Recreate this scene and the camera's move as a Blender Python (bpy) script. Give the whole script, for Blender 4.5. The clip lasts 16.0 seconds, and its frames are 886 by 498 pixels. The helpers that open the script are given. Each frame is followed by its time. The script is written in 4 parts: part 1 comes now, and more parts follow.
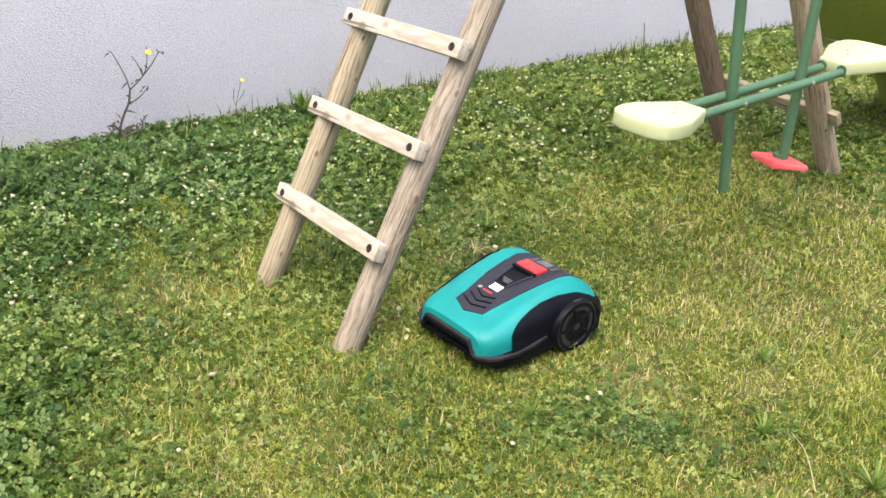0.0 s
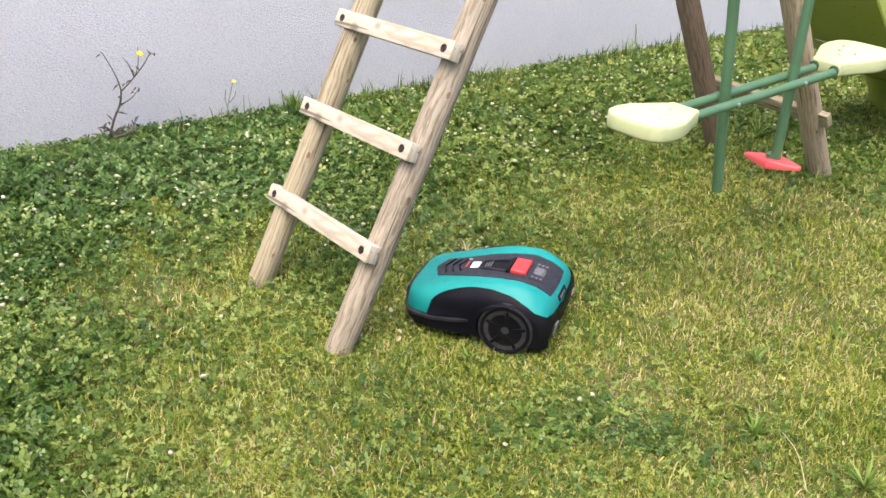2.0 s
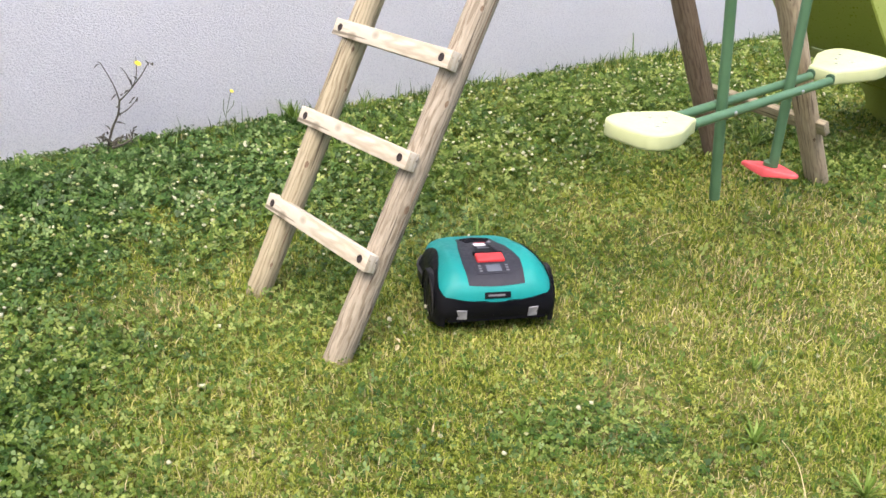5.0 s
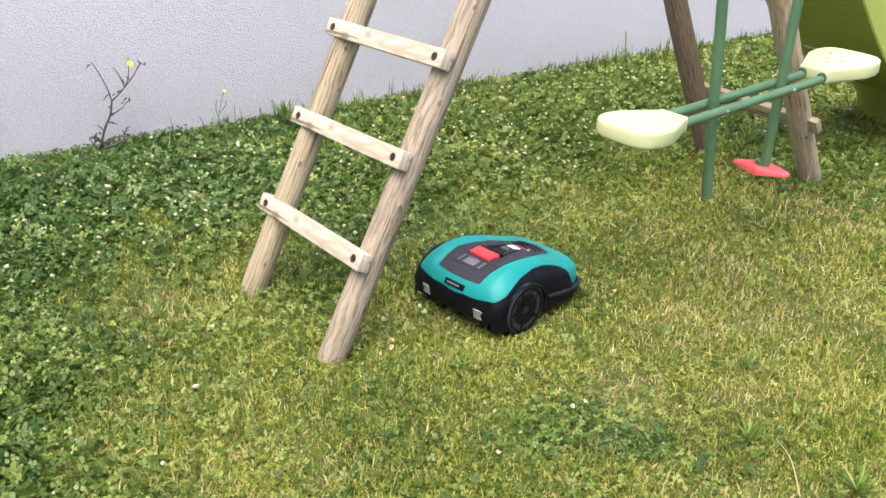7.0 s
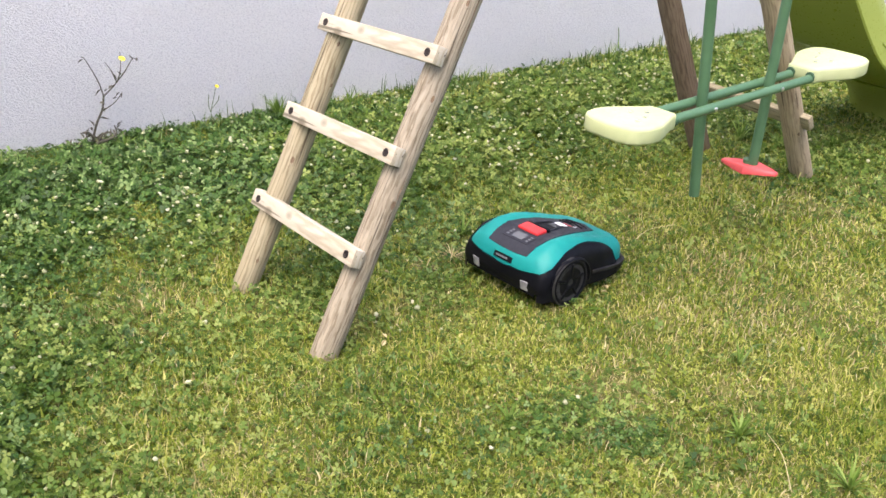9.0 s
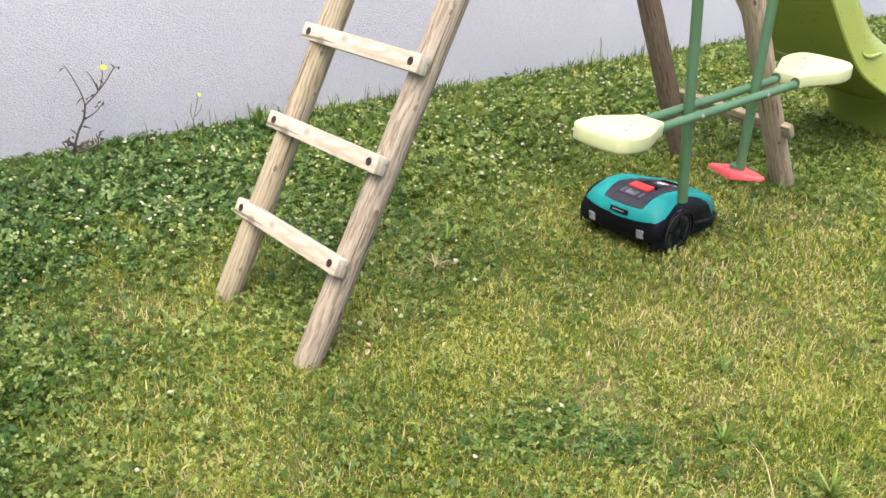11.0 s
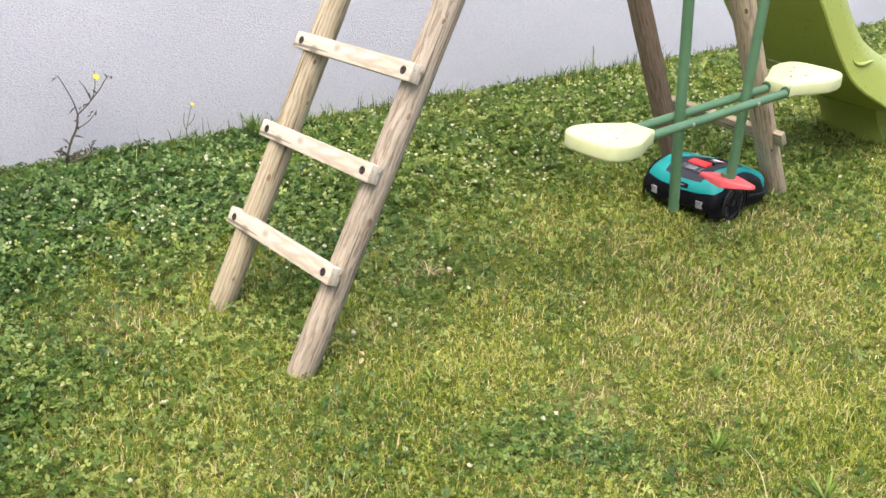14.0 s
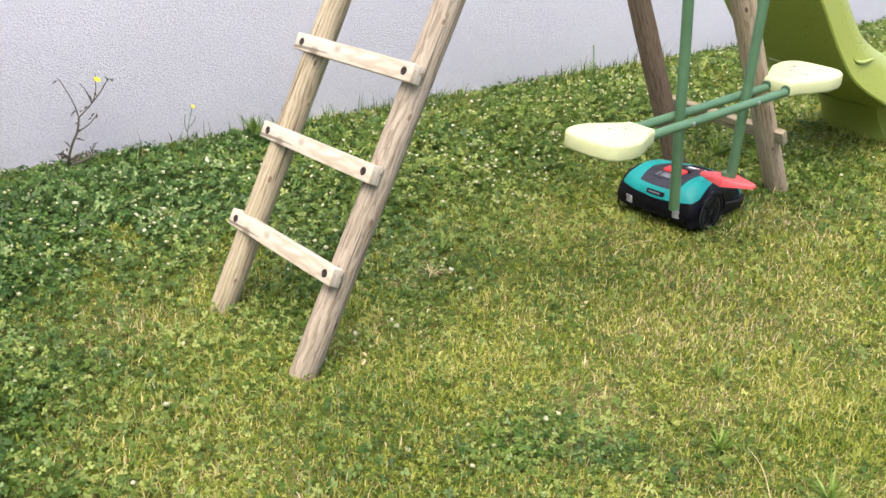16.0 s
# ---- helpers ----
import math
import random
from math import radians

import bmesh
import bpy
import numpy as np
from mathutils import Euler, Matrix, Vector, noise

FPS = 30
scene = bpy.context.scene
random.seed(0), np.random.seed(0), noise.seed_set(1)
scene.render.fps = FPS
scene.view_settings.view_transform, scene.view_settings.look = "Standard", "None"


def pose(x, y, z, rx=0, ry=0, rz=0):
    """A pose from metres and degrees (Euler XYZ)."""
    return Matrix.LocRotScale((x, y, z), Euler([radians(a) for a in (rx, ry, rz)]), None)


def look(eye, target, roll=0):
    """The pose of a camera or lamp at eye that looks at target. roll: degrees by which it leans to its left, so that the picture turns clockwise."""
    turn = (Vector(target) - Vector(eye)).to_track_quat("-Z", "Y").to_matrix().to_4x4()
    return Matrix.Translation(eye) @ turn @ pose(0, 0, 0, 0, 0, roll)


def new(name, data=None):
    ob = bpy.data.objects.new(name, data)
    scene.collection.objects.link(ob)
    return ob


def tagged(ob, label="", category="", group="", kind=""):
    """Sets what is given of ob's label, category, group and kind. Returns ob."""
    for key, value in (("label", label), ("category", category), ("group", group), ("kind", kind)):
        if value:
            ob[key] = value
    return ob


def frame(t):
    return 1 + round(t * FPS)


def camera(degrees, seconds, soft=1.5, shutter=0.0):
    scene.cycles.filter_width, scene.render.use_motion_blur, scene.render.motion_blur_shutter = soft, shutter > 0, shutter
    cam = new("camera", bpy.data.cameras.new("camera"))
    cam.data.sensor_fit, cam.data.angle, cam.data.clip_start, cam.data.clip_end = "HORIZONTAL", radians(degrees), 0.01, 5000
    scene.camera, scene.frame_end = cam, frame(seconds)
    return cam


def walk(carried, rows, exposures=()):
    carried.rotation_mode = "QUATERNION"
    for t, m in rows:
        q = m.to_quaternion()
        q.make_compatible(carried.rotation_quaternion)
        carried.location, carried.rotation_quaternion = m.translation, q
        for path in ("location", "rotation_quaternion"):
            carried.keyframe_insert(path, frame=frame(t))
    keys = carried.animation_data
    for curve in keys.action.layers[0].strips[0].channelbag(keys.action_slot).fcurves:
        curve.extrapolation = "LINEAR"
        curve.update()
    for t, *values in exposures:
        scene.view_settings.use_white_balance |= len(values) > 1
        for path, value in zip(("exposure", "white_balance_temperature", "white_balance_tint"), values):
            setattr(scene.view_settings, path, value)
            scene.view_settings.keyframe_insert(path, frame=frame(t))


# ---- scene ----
H = 1.465
cam = camera(48.86, 16.0, soft=1.55)
CAM_ROWS = [
    (0, pose(0, 0, H, 63.673, -2.1, -34.262)),
    (0.5, pose(0, 0, H, 63.585, -2.314, -34.124)),
    (1, pose(0, 0, H, 63.61, -2.481, -34.154)),
    (1.5, pose(0, 0, H, 63.644, -2.364, -34.467)),
    (2, pose(0, 0, H, 63.768, -2.246, -34.701)),
    (2.5, pose(0, 0, H, 63.897, -2.289, -34.827)),
    (3, pose(0, 0, H, 64.099, -2.417, -34.76)),
    (3.5, pose(0, 0, H, 64.148, -2.294, -34.636)),
    (4, pose(0, 0, H, 64.275, -2.217, -34.565)),
    (6.5, pose(0, 0, H, 64.248, -2.027, -35.377)),
    (7, pose(0, 0, H, 64.263, -2.088, -35.301)),
    (7.5, pose(0, 0, H, 64.382, -2.194, -35.382)),
    (8, pose(0, 0, H, 64.232, -2.172, -35.639)),
    (8.5, pose(0, 0, H, 63.997, -2.256, -35.54)),
    (9, pose(0, 0, H, 64.034, -2.316, -35.661)),
    (11.5, pose(0, 0, H, 64.804, -2.725, -36.851)),
    (12, pose(0, 0, H, 65.041, -2.794, -37.185)),
    (12.5, pose(0, 0, H, 65.2, -2.682, -37.606)),
    (13, pose(0, 0, H, 65.197, -2.562, -37.564)),
    (13.5, pose(0, 0, H, 65.199, -2.488, -37.343)),
    (14, pose(0, 0, H, 65.097, -2.585, -37.022)),
    (14.5, pose(0, 0, H, 64.85, -2.593, -36.93)),
    (15, pose(0, 0, H, 64.93, -2.493, -36.971)),
    (15.5, pose(0, 0, H, 65.062, -2.272, -37.05)),
    (16, pose(0, 0, H, 65.132, -2.252, -37.079)),
]
walk(cam, CAM_ROWS, exposures=((0, 1.385, 6500, 18), (16, 1.385, 6500, 18)))

# ---- light: bright overcast sky with a soft high sun ----
SUN_EL, SUN_AZ = 66, 235          # degrees; azimuth from +y towards +x
world = bpy.data.worlds.new("overcast_sky")
scene.world = world
world.use_nodes = True
wn = world.node_tree.nodes
sky = wn.new("ShaderNodeTexSky")
sky.sky_type = "NISHITA"
sky.sun_disc = False
sky.sun_elevation, sky.sun_rotation = radians(SUN_EL), radians(SUN_AZ)
sky.air_density, sky.dust_density = 1.0, 4.0
wn["Background"].inputs["Strength"].default_value = 0.2
world.node_tree.links.new(sky.outputs[0], wn["Background"].inputs["Color"])
sun_data = bpy.data.lights.new("sun", "SUN")
sun_data.energy, sun_data.angle, sun_data.color = 1.25, radians(50), (1.0, 0.94, 0.86)
sun = new("sun", sun_data)
sx = math.cos(radians(SUN_EL)) * math.sin(radians(SUN_AZ))
sy = math.cos(radians(SUN_EL)) * math.cos(radians(SUN_AZ))
sun.matrix_world = look((8 * sx, 8 * sy, 8 * math.sin(radians(SUN_EL))), (0, 0, 0))


# ---- materials ----
def base(name, rough=0.6, metal=0.0, spec=0.5):
    m = bpy.data.materials.new(name)
    m.use_nodes = True
    b = m.node_tree.nodes["Principled BSDF"]
    b.inputs["Roughness"].default_value = rough
    b.inputs["Metallic"].default_value = metal
    b.inputs["Specular IOR Level"].default_value = spec
    return m, m.node_tree, b


def node(nt, kind, **inputs):
    n = nt.nodes.new(kind)
    for k, v in inputs.items():
        n.inputs[k.replace("_", " ")].default_value = v
    return n


def ramp(nt, fac, stops):
    r = nt.nodes.new("ShaderNodeValToRGB")
    while len(r.color_ramp.elements) < len(stops):
        r.color_ramp.elements.new(0.5)
    for e, (p, c) in zip(r.color_ramp.elements, stops):
        e.position, e.color = p, (*c, 1)
    nt.links.new(fac, r.inputs[0])
    return r.outputs[0]


def coords(nt, scale=(1, 1, 1), which="Object"):
    tc, mp = nt.nodes.new("ShaderNodeTexCoord"), nt.nodes.new("ShaderNodeMapping")
    mp.inputs["Scale"].default_value = scale
    nt.links.new(tc.outputs[which], mp.inputs[0])
    return mp.outputs[0]


def noise_of(nt, vec, scale, detail=4.0, rough=0.55, dist=0.0):
    n = node(nt, "ShaderNodeTexNoise", Scale=scale, Detail=detail, Roughness=rough, Distortion=dist)
    nt.links.new(vec, n.inputs["Vector"])
    return n.outputs[0]


def mixc(nt, fac, a, b, mode="MIX"):
    m = nt.nodes.new("ShaderNodeMix")
    m.data_type, m.blend_type = "RGBA", mode
    for s, v in ((m.inputs[0], fac), (m.inputs[6], a), (m.inputs[7], b)):
        if isinstance(v, (int, float)):
            s.default_value = v
        elif isinstance(v, tuple):
            s.default_value = (*v, 1)
        else:
            nt.links.new(v, s)
    return m.outputs[2]


def bump(nt, b, height, strength=0.3, dist=0.01):
    bp = node(nt, "ShaderNodeBump", Strength=strength, Distance=dist)
    nt.links.new(height, bp.inputs["Height"])
    nt.links.new(bp.outputs[0], b.inputs["Normal"])


def plastic(name, col, dark, rough=0.4, grain=300.0, strength=0.06, spec=0.5):
    """Moulded plastic with faint dirt, weathering and a fine grain."""
    m, nt, b = base(name, rough, 0, spec)
    v = coords(nt)
    n1 = noise_of(nt, v, 9.0, 6, 0.6)
    n2 = noise_of(nt, v, 70.0, 4, 0.6)
    c = ramp(nt, n1, ((0.3, dark), (0.62, col)))
    c = mixc(nt, ramp(nt, n2, ((0.58, (0, 0, 0)), (0.8, (0.35, 0.35, 0.35)))), c, dark)
    nt.links.new(c, b.inputs["Base Color"])
    bump(nt, b, noise_of(nt, v, grain, 2), strength, 0.001)
    r = ramp(nt, n2, ((0.3, (rough * 0.85,) * 3), (0.75, (min(1, rough * 1.3),) * 3)))
    nt.links.new(r, b.inputs["Roughness"])
    return m


def wood(name, light, mid, dark, grain=1.0):
    """Weathered softwood with long grain along local z, knots and checks."""
    m, nt, b = base(name, 0.78, 0, 0.25)
    v = coords(nt, (1, 1, 0.09))
    n = noise_of(nt, v, 55.0 * grain, 5, 0.6, 1.2)
    wv = nt.nodes.new("ShaderNodeTexWave")
    wv.wave_type, wv.bands_direction = "BANDS", "X"
    wv.inputs["Scale"].default_value = 21.0 * grain
    wv.inputs["Distortion"].default_value = 9.0
    wv.inputs["Detail"].default_value = 3.0
    wv.inputs["Detail Scale"].default_value = 1.4
    nt.links.new(coords(nt, (1, 1, 0.2)), wv.inputs["Vector"])
    c = ramp(nt, wv.outputs[1], ((0.03, tuple(0.7 * x for x in dark)), (0.2, dark), (0.38, mid), (0.7, light)))
    c = mixc(nt, 0.58, c, ramp(nt, n, ((0.34, dark), (0.5, mid), (0.64, light))))
    big = noise_of(nt, coords(nt, (1, 1, 0.4)), 5.0, 3)
    c = mixc(nt, ramp(nt, big, ((0.4, (0, 0, 0)), (0.72, (0.4, 0.4, 0.4)))), c, mid)
    vo = node(nt, "ShaderNodeTexVoronoi", Scale=9.0)
    nt.links.new(coords(nt, (1, 1, 0.62)), vo.inputs["Vector"])
    knot = ramp(nt, vo.outputs["Distance"], ((0.09, (1, 1, 1)), (0.17, (0, 0, 0))))
    c = mixc(nt, knot, c, tuple(0.55 * x for x in dark))
    ck = noise_of(nt, coords(nt, (1, 1, 0.03)), 95.0, 2, 0.5)
    crack = ramp(nt, ck, ((0.31, (0.85, 0.85, 0.85)), (0.36, (0, 0, 0))))
    c = mixc(nt, crack, c, tuple(0.35 * x for x in dark))
    nt.links.new(c, b.inputs["Base Color"])
    bump(nt, b, n, 0.35, 0.003)
    return m


def leafy(name, stops, rough=0.55, patch=2.2, trans=0.42):
    """Leaves and blades: each one its own tint, with broad patches of tint over the lawn."""
    m, nt, b = base(name, rough, 0, 0.22)
    g = nt.nodes.new("ShaderNodeNewGeometry")
    n = noise_of(nt, coords(nt), patch, 4, 0.6)
    mm = nt.nodes.new("ShaderNodeMath")
    mm.operation = "MULTIPLY_ADD"
    nt.links.new(g.outputs["Random Per Island"], mm.inputs[0])
    mm.inputs[1].default_value = 0.9
    m2 = nt.nodes.new("ShaderNodeMath")
    m2.operation = "MULTIPLY_ADD"
    nt.links.new(n, m2.inputs[0])
    m2.inputs[1].default_value, m2.inputs[2].default_value = 0.8, -0.31
    nt.links.new(m2.outputs[0], mm.inputs[2])
    c = ramp(nt, mm.outputs[0], stops)
    nt.links.new(c, b.inputs["Base Color"])
    if trans:
        t = nt.nodes.new("ShaderNodeBsdfTranslucent")
        nt.links.new(c, t.inputs["Color"])
        ms = nt.nodes.new("ShaderNodeMixShader")
        ms.inputs[0].default_value = trans
        nt.links.new(b.outputs[0], ms.inputs[1])
        nt.links.new(t.outputs[0], ms.inputs[2])
        nt.links.new(ms.outputs[0], nt.nodes["Material Output"].inputs[0])
    return m


def stucco():
    m, nt, b = base("roughcast_stucco", 0.9, 0, 0.2)
    v = coords(nt, (1, 1, 1.7))
    big, mid, fine = noise_of(nt, v, 1.1, 4), noise_of(nt, v, 55.0, 3), noise_of(nt, v, 105.0, 4, 0.66)
    c = ramp(nt, big, ((0.3, (0.80, 0.795, 0.81)), (0.7, (0.86, 0.855, 0.866))))
    c = mixc(nt, ramp(nt, fine, ((0.36, (0.5, 0.5, 0.5)), (0.5, (0, 0, 0)))), c, (0.52, 0.52, 0.57))
    nt.links.new(c, b.inputs["Base Color"])
    mx = nt.nodes.new("ShaderNodeMath")
    mx.operation = "MULTIPLY_ADD"
    nt.links.new(mid, mx.inputs[0])
    mx.inputs[1].default_value = 0.5
    nt.links.new(fine, mx.inputs[2])
    bump(nt, b, mx.outputs[0], 1.0, 0.0105)
    return m


def soil():
    m, nt, b = base("lawn_ground", 0.95, 0, 0.1)
    v = coords(nt)
    c = ramp(nt, noise_of(nt, v, 2.2, 5, 0.65), ((0.3, (0.075, 0.108, 0.018)), (0.5, (0.125, 0.142, 0.030)), (0.70, (0.225, 0.195, 0.075))))
    c = mixc(nt, ramp(nt, noise_of(nt, v, 120.0, 4, 0.7), ((0.35, (0.75, 0.75, 0.75)), (0.6, (0, 0, 0)))), c, (0.065, 0.078, 0.018))
    nt.links.new(c, b.inputs["Base Color"])
    bump(nt, b, noise_of(nt, v, 90.0, 4), 0.8, 0.02)
    return m


GREYWALL = plastic("plain_grey_wall", (0.22, 0.21, 0.19), (0.17, 0.165, 0.15), 0.9)
WOOD_POST = wood("pale_round_post", (0.375, 0.33, 0.217), (0.314, 0.268, 0.166), (0.188, 0.151, 0.0898), 1.3)
WOOD_GREY = wood("weathered_post", (0.365, 0.32, 0.239), (0.294, 0.248, 0.173), (0.144, 0.116, 0.0746), 1.8)
WOOD_TAN = wood("tan_post", (0.442, 0.365, 0.239), (0.365, 0.291, 0.188), (0.242, 0.182, 0.12), 1.6)
KNOTWOOD = wood("dark_knot_wood", (0.24, 0.165, 0.10), (0.16, 0.11, 0.068), (0.08, 0.055, 0.034), 3.0)
WOOD_BROWN = wood("brown_post", (0.224, 0.171, 0.114), (0.179, 0.131, 0.0889), (0.129, 0.0889, 0.057), 1.5)
WOOD_RUNG = wood("planed_rung", (0.475, 0.444, 0.352), (0.435, 0.391, 0.294), (0.372, 0.319, 0.219), 0.8)
BOLT = base("dark_bolt", 0.45, 0.7)[0]
BOLT.node_tree.nodes["Principled BSDF"].inputs["Base Color"].default_value = (0.05, 0.04, 0.035, 1)
ZINC = base("zinc_bolt", 0.3, 0.9)[0]
ZINC.node_tree.nodes["Principled BSDF"].inputs["Base Color"].default_value = (0.6, 0.6, 0.58, 1)
TEAL = plastic("teal_shell", (0.0, 0.222, 0.2), (0.0, 0.19, 0.17), 0.5, 400, 0.04, 0.3)
PANEL = plastic("anthracite_panel", (0.021, 0.022, 0.029), (0.016, 0.017, 0.022), 0.55, 600, 0.1, 0.3)
BLACK = plastic("black_plastic", (0.0036, 0.0040, 0.0062), (0.0075, 0.0075, 0.008), 0.42, 500, 0.1, 0.09)
LIP = plastic("scuffed_black_plastic", (0.010, 0.010, 0.012), (0.03, 0.028, 0.026), 0.5, 300, 0.2, 0.25)
TYRE = plastic("dusty_rubber", (0.010, 0.010, 0.011), (0.025, 0.024, 0.02), 0.75, 200, 0.3)
RED = plastic("red_button", (0.55, 0.032, 0.032), (0.48, 0.026, 0.026), 0.4)
CORAL = plastic("faded_red_plastic", (0.60, 0.085, 0.085), (0.52, 0.06, 0.06), 0.45)
STICKER = plastic("white_sticker", (0.85, 0.85, 0.86), (0.75, 0.75, 0.76), 0.35)
GREYPRINT = plastic("grey_print", (0.11, 0.115, 0.12), (0.09, 0.095, 0.1), 0.5)
SCREEN = plastic("glossy_screen", (0.10, 0.105, 0.11), (0.07, 0.075, 0.08), 0.08, 200, 0.0, 0.9)
SILVER = plastic("scratched_reflector", (0.34, 0.34, 0.35), (0.12, 0.12, 0.12), 0.4)
GREENPIPE = plastic("green_painted_tube", (0.072, 0.155, 0.075), (0.055, 0.125, 0.058), 0.45)
CREAM = plastic("pale_lime_plastic", (0.475, 0.52, 0.27), (0.42, 0.47, 0.23), 0.6, 300, 0.06, 0.3)
LIME = plastic("lime_plastic", (0.27, 0.33, 0.06), (0.264, 0.323, 0.058), 0.3, 250, 0.05, 0.6)
DARKCAP = plastic("dark_green_cap", (0.035, 0.085, 0.042), (0.028, 0.065, 0.034), 0.6)
GRASS = leafy("lawn_blades", ((0.02, (0.051, 0.10, 0.009)), (0.28, (0.134, 0.207, 0.018)), (0.5, (0.243, 0.300, 0.031)), (0.72, (0.358, 0.372, 0.069)), (0.97, (0.55, 0.51, 0.19))))
CLOVER = leafy("clover_leaves", ((0.02, (0.040, 0.084, 0.010)), (0.35, (0.076, 0.138, 0.019)), (0.65, (0.128, 0.202, 0.033)), (0.97, (0.31, 0.375, 0.10))), 0.45)
HERB = leafy("low_herb_leaves", ((0.02, (0.072, 0.112, 0.009)), (0.35, (0.150, 0.195, 0.019)), (0.65, (0.235, 0.278, 0.034)), (0.97, (0.42, 0.455, 0.12))), 0.5)
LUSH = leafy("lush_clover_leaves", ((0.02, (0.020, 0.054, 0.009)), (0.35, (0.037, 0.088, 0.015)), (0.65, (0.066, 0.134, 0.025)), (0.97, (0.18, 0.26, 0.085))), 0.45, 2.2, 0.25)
WEED = leafy("weed_leaves", ((0.1, (0.10, 0.18, 0.025)), (0.6, (0.19, 0.29, 0.055)), (0.95, (0.28, 0.38, 0.10))))
STRAW = leafy("dry_straw", ((0.1, (0.17, 0.13, 0.055)), (0.5, (0.40, 0.33, 0.16)), (0.95, (0.64, 0.57, 0.33))), 0.8)
BLOSSOM = leafy("clover_blossom", ((0.1, (0.38, 0.40, 0.18)), (0.5, (0.54, 0.55, 0.33)), (0.95, (0.68, 0.66, 0.48))), 0.8)
YELLOW = plastic("yellow_petals", (0.78, 0.66, 0.03), (0.7, 0.5, 0.02), 0.7)
STEM = plastic("dull_stem", (0.075, 0.07, 0.045), (0.05, 0.04, 0.03), 0.8)
FRESHSTEM = plastic("green_stem", (0.12, 0.19, 0.06), (0.09, 0.14, 0.04), 0.7)


# ---- mesh helpers ----
def empty(name, m=None):
    ob = new(name)
    ob.empty_display_size = 0.1
    if m is not None:
        ob.matrix_basis = m
    return ob


def smooth_mesh(me, angle=40):
    me.polygons.foreach_set("use_smooth", [True] * len(me.polygons))
    me.set_sharp_from_angle(angle=radians(angle))


def part(name, bm, mat, parent=None, label="", m=None, smooth=True):
    me = bpy.data.meshes.new(name)
    bmesh.ops.recalc_face_normals(bm, faces=bm.faces)
    bm.to_mesh(me)
    bm.free()
    me.materials.append(mat)
    if smooth:
        smooth_mesh(me)
    ob = new(name, me)
    if m is not None:
        ob.matrix_basis = m
    ob.parent = parent
    if label:
        ob["label"] = label
    return ob


def box_bm(sx, sy, sz, bev=0.004, seg=2, centre=(0, 0, 0)):
    bm = bmesh.new()
    bmesh.ops.create_cube(bm, size=1, matrix=Matrix.Translation(centre) @ Matrix.Diagonal((sx, sy, sz, 1)))
    if bev:
        bmesh.ops.bevel(bm, geom=bm.edges[:], offset=bev, segments=seg, affect="EDGES", profile=0.5)
    return bm


def lathe_bm(profile, n=24, axis="Z"):
    """Turns a profile of (radius, height) round z, or y."""
    bm = bmesh.new()
    rings = []
    for r, z in profile:
        ring = []
        for i in range(n):
            a = 2 * math.pi * i / n
            p = (r * math.cos(a), r * math.sin(a), z) if axis == "Z" else (r * math.cos(a), z, r * math.sin(a))
            ring.append(bm.verts.new(p))
        rings.append(ring)
    for a, b in zip(rings, rings[1:]):
        for i in range(n):
            bm.faces.new((a[i], a[(i + 1) % n], b[(i + 1) % n], b[i]))
    bm.faces.new(rings[0])
    bm.faces.new(rings[-1])
    return bm


def grid_bm(fn, us, vs):
    bm = bmesh.new()
    rows = [[bm.verts.new(fn(u, v)) for v in vs] for u in us]
    for a, b in zip(rows, rows[1:]):
        for j in range(len(vs) - 1):
            bm.faces.new((a[j], a[j + 1], b[j + 1], b[j]))
    return bm


def thicken(bm, t):
    """Gives an open sheet a thickness and a rim."""
    bmesh.ops.recalc_face_normals(bm, faces=bm.faces)
    bmesh.ops.solidify(bm, geom=bm.faces[:], thickness=t)
    return bm


def tube_bm(points, radii, n=10):
    """A round tube through points, with a radius at each."""
    bm = bmesh.new()
    pts = [Vector(p) for p in points]
    rings = []
    for i, p in enumerate(pts):
        d = (pts[min(i + 1, len(pts) - 1)] - pts[max(i - 1, 0)]).normalized()
        q = d.to_track_quat("Z", "Y") if i == 0 else old.rotation_difference(d) @ q
        old = d
        rings.append([bm.verts.new(p + q @ Vector((radii[i] * math.cos(2 * math.pi * k / n), radii[i] * math.sin(2 * math.pi * k / n), 0))) for k in range(n)])
    for a, b in zip(rings, rings[1:]):
        for k in range(n):
            bm.faces.new((a[k], a[(k + 1) % n], b[(k + 1) % n], b[k]))
    bm.faces.new(rings[0])
    bm.faces.new(rings[-1])
    return bm


def outline_bm(pts, z0, z1, bev=0.006):
    """A slab with the given outline, rounded along its edges."""
    bm = bmesh.new()
    f = bm.faces.new([bm.verts.new((x, y, z0)) for x, y in pts])
    r = bmesh.ops.extrude_face_region(bm, geom=[f])
    for v in r["geom"]:
        if isinstance(v, bmesh.types.BMVert):
            v.co.z = z1
    if bev:
        bmesh.ops.bevel(bm, geom=bm.edges[:], offset=bev, segments=3, affect="EDGES", profile=0.5)
    return bm


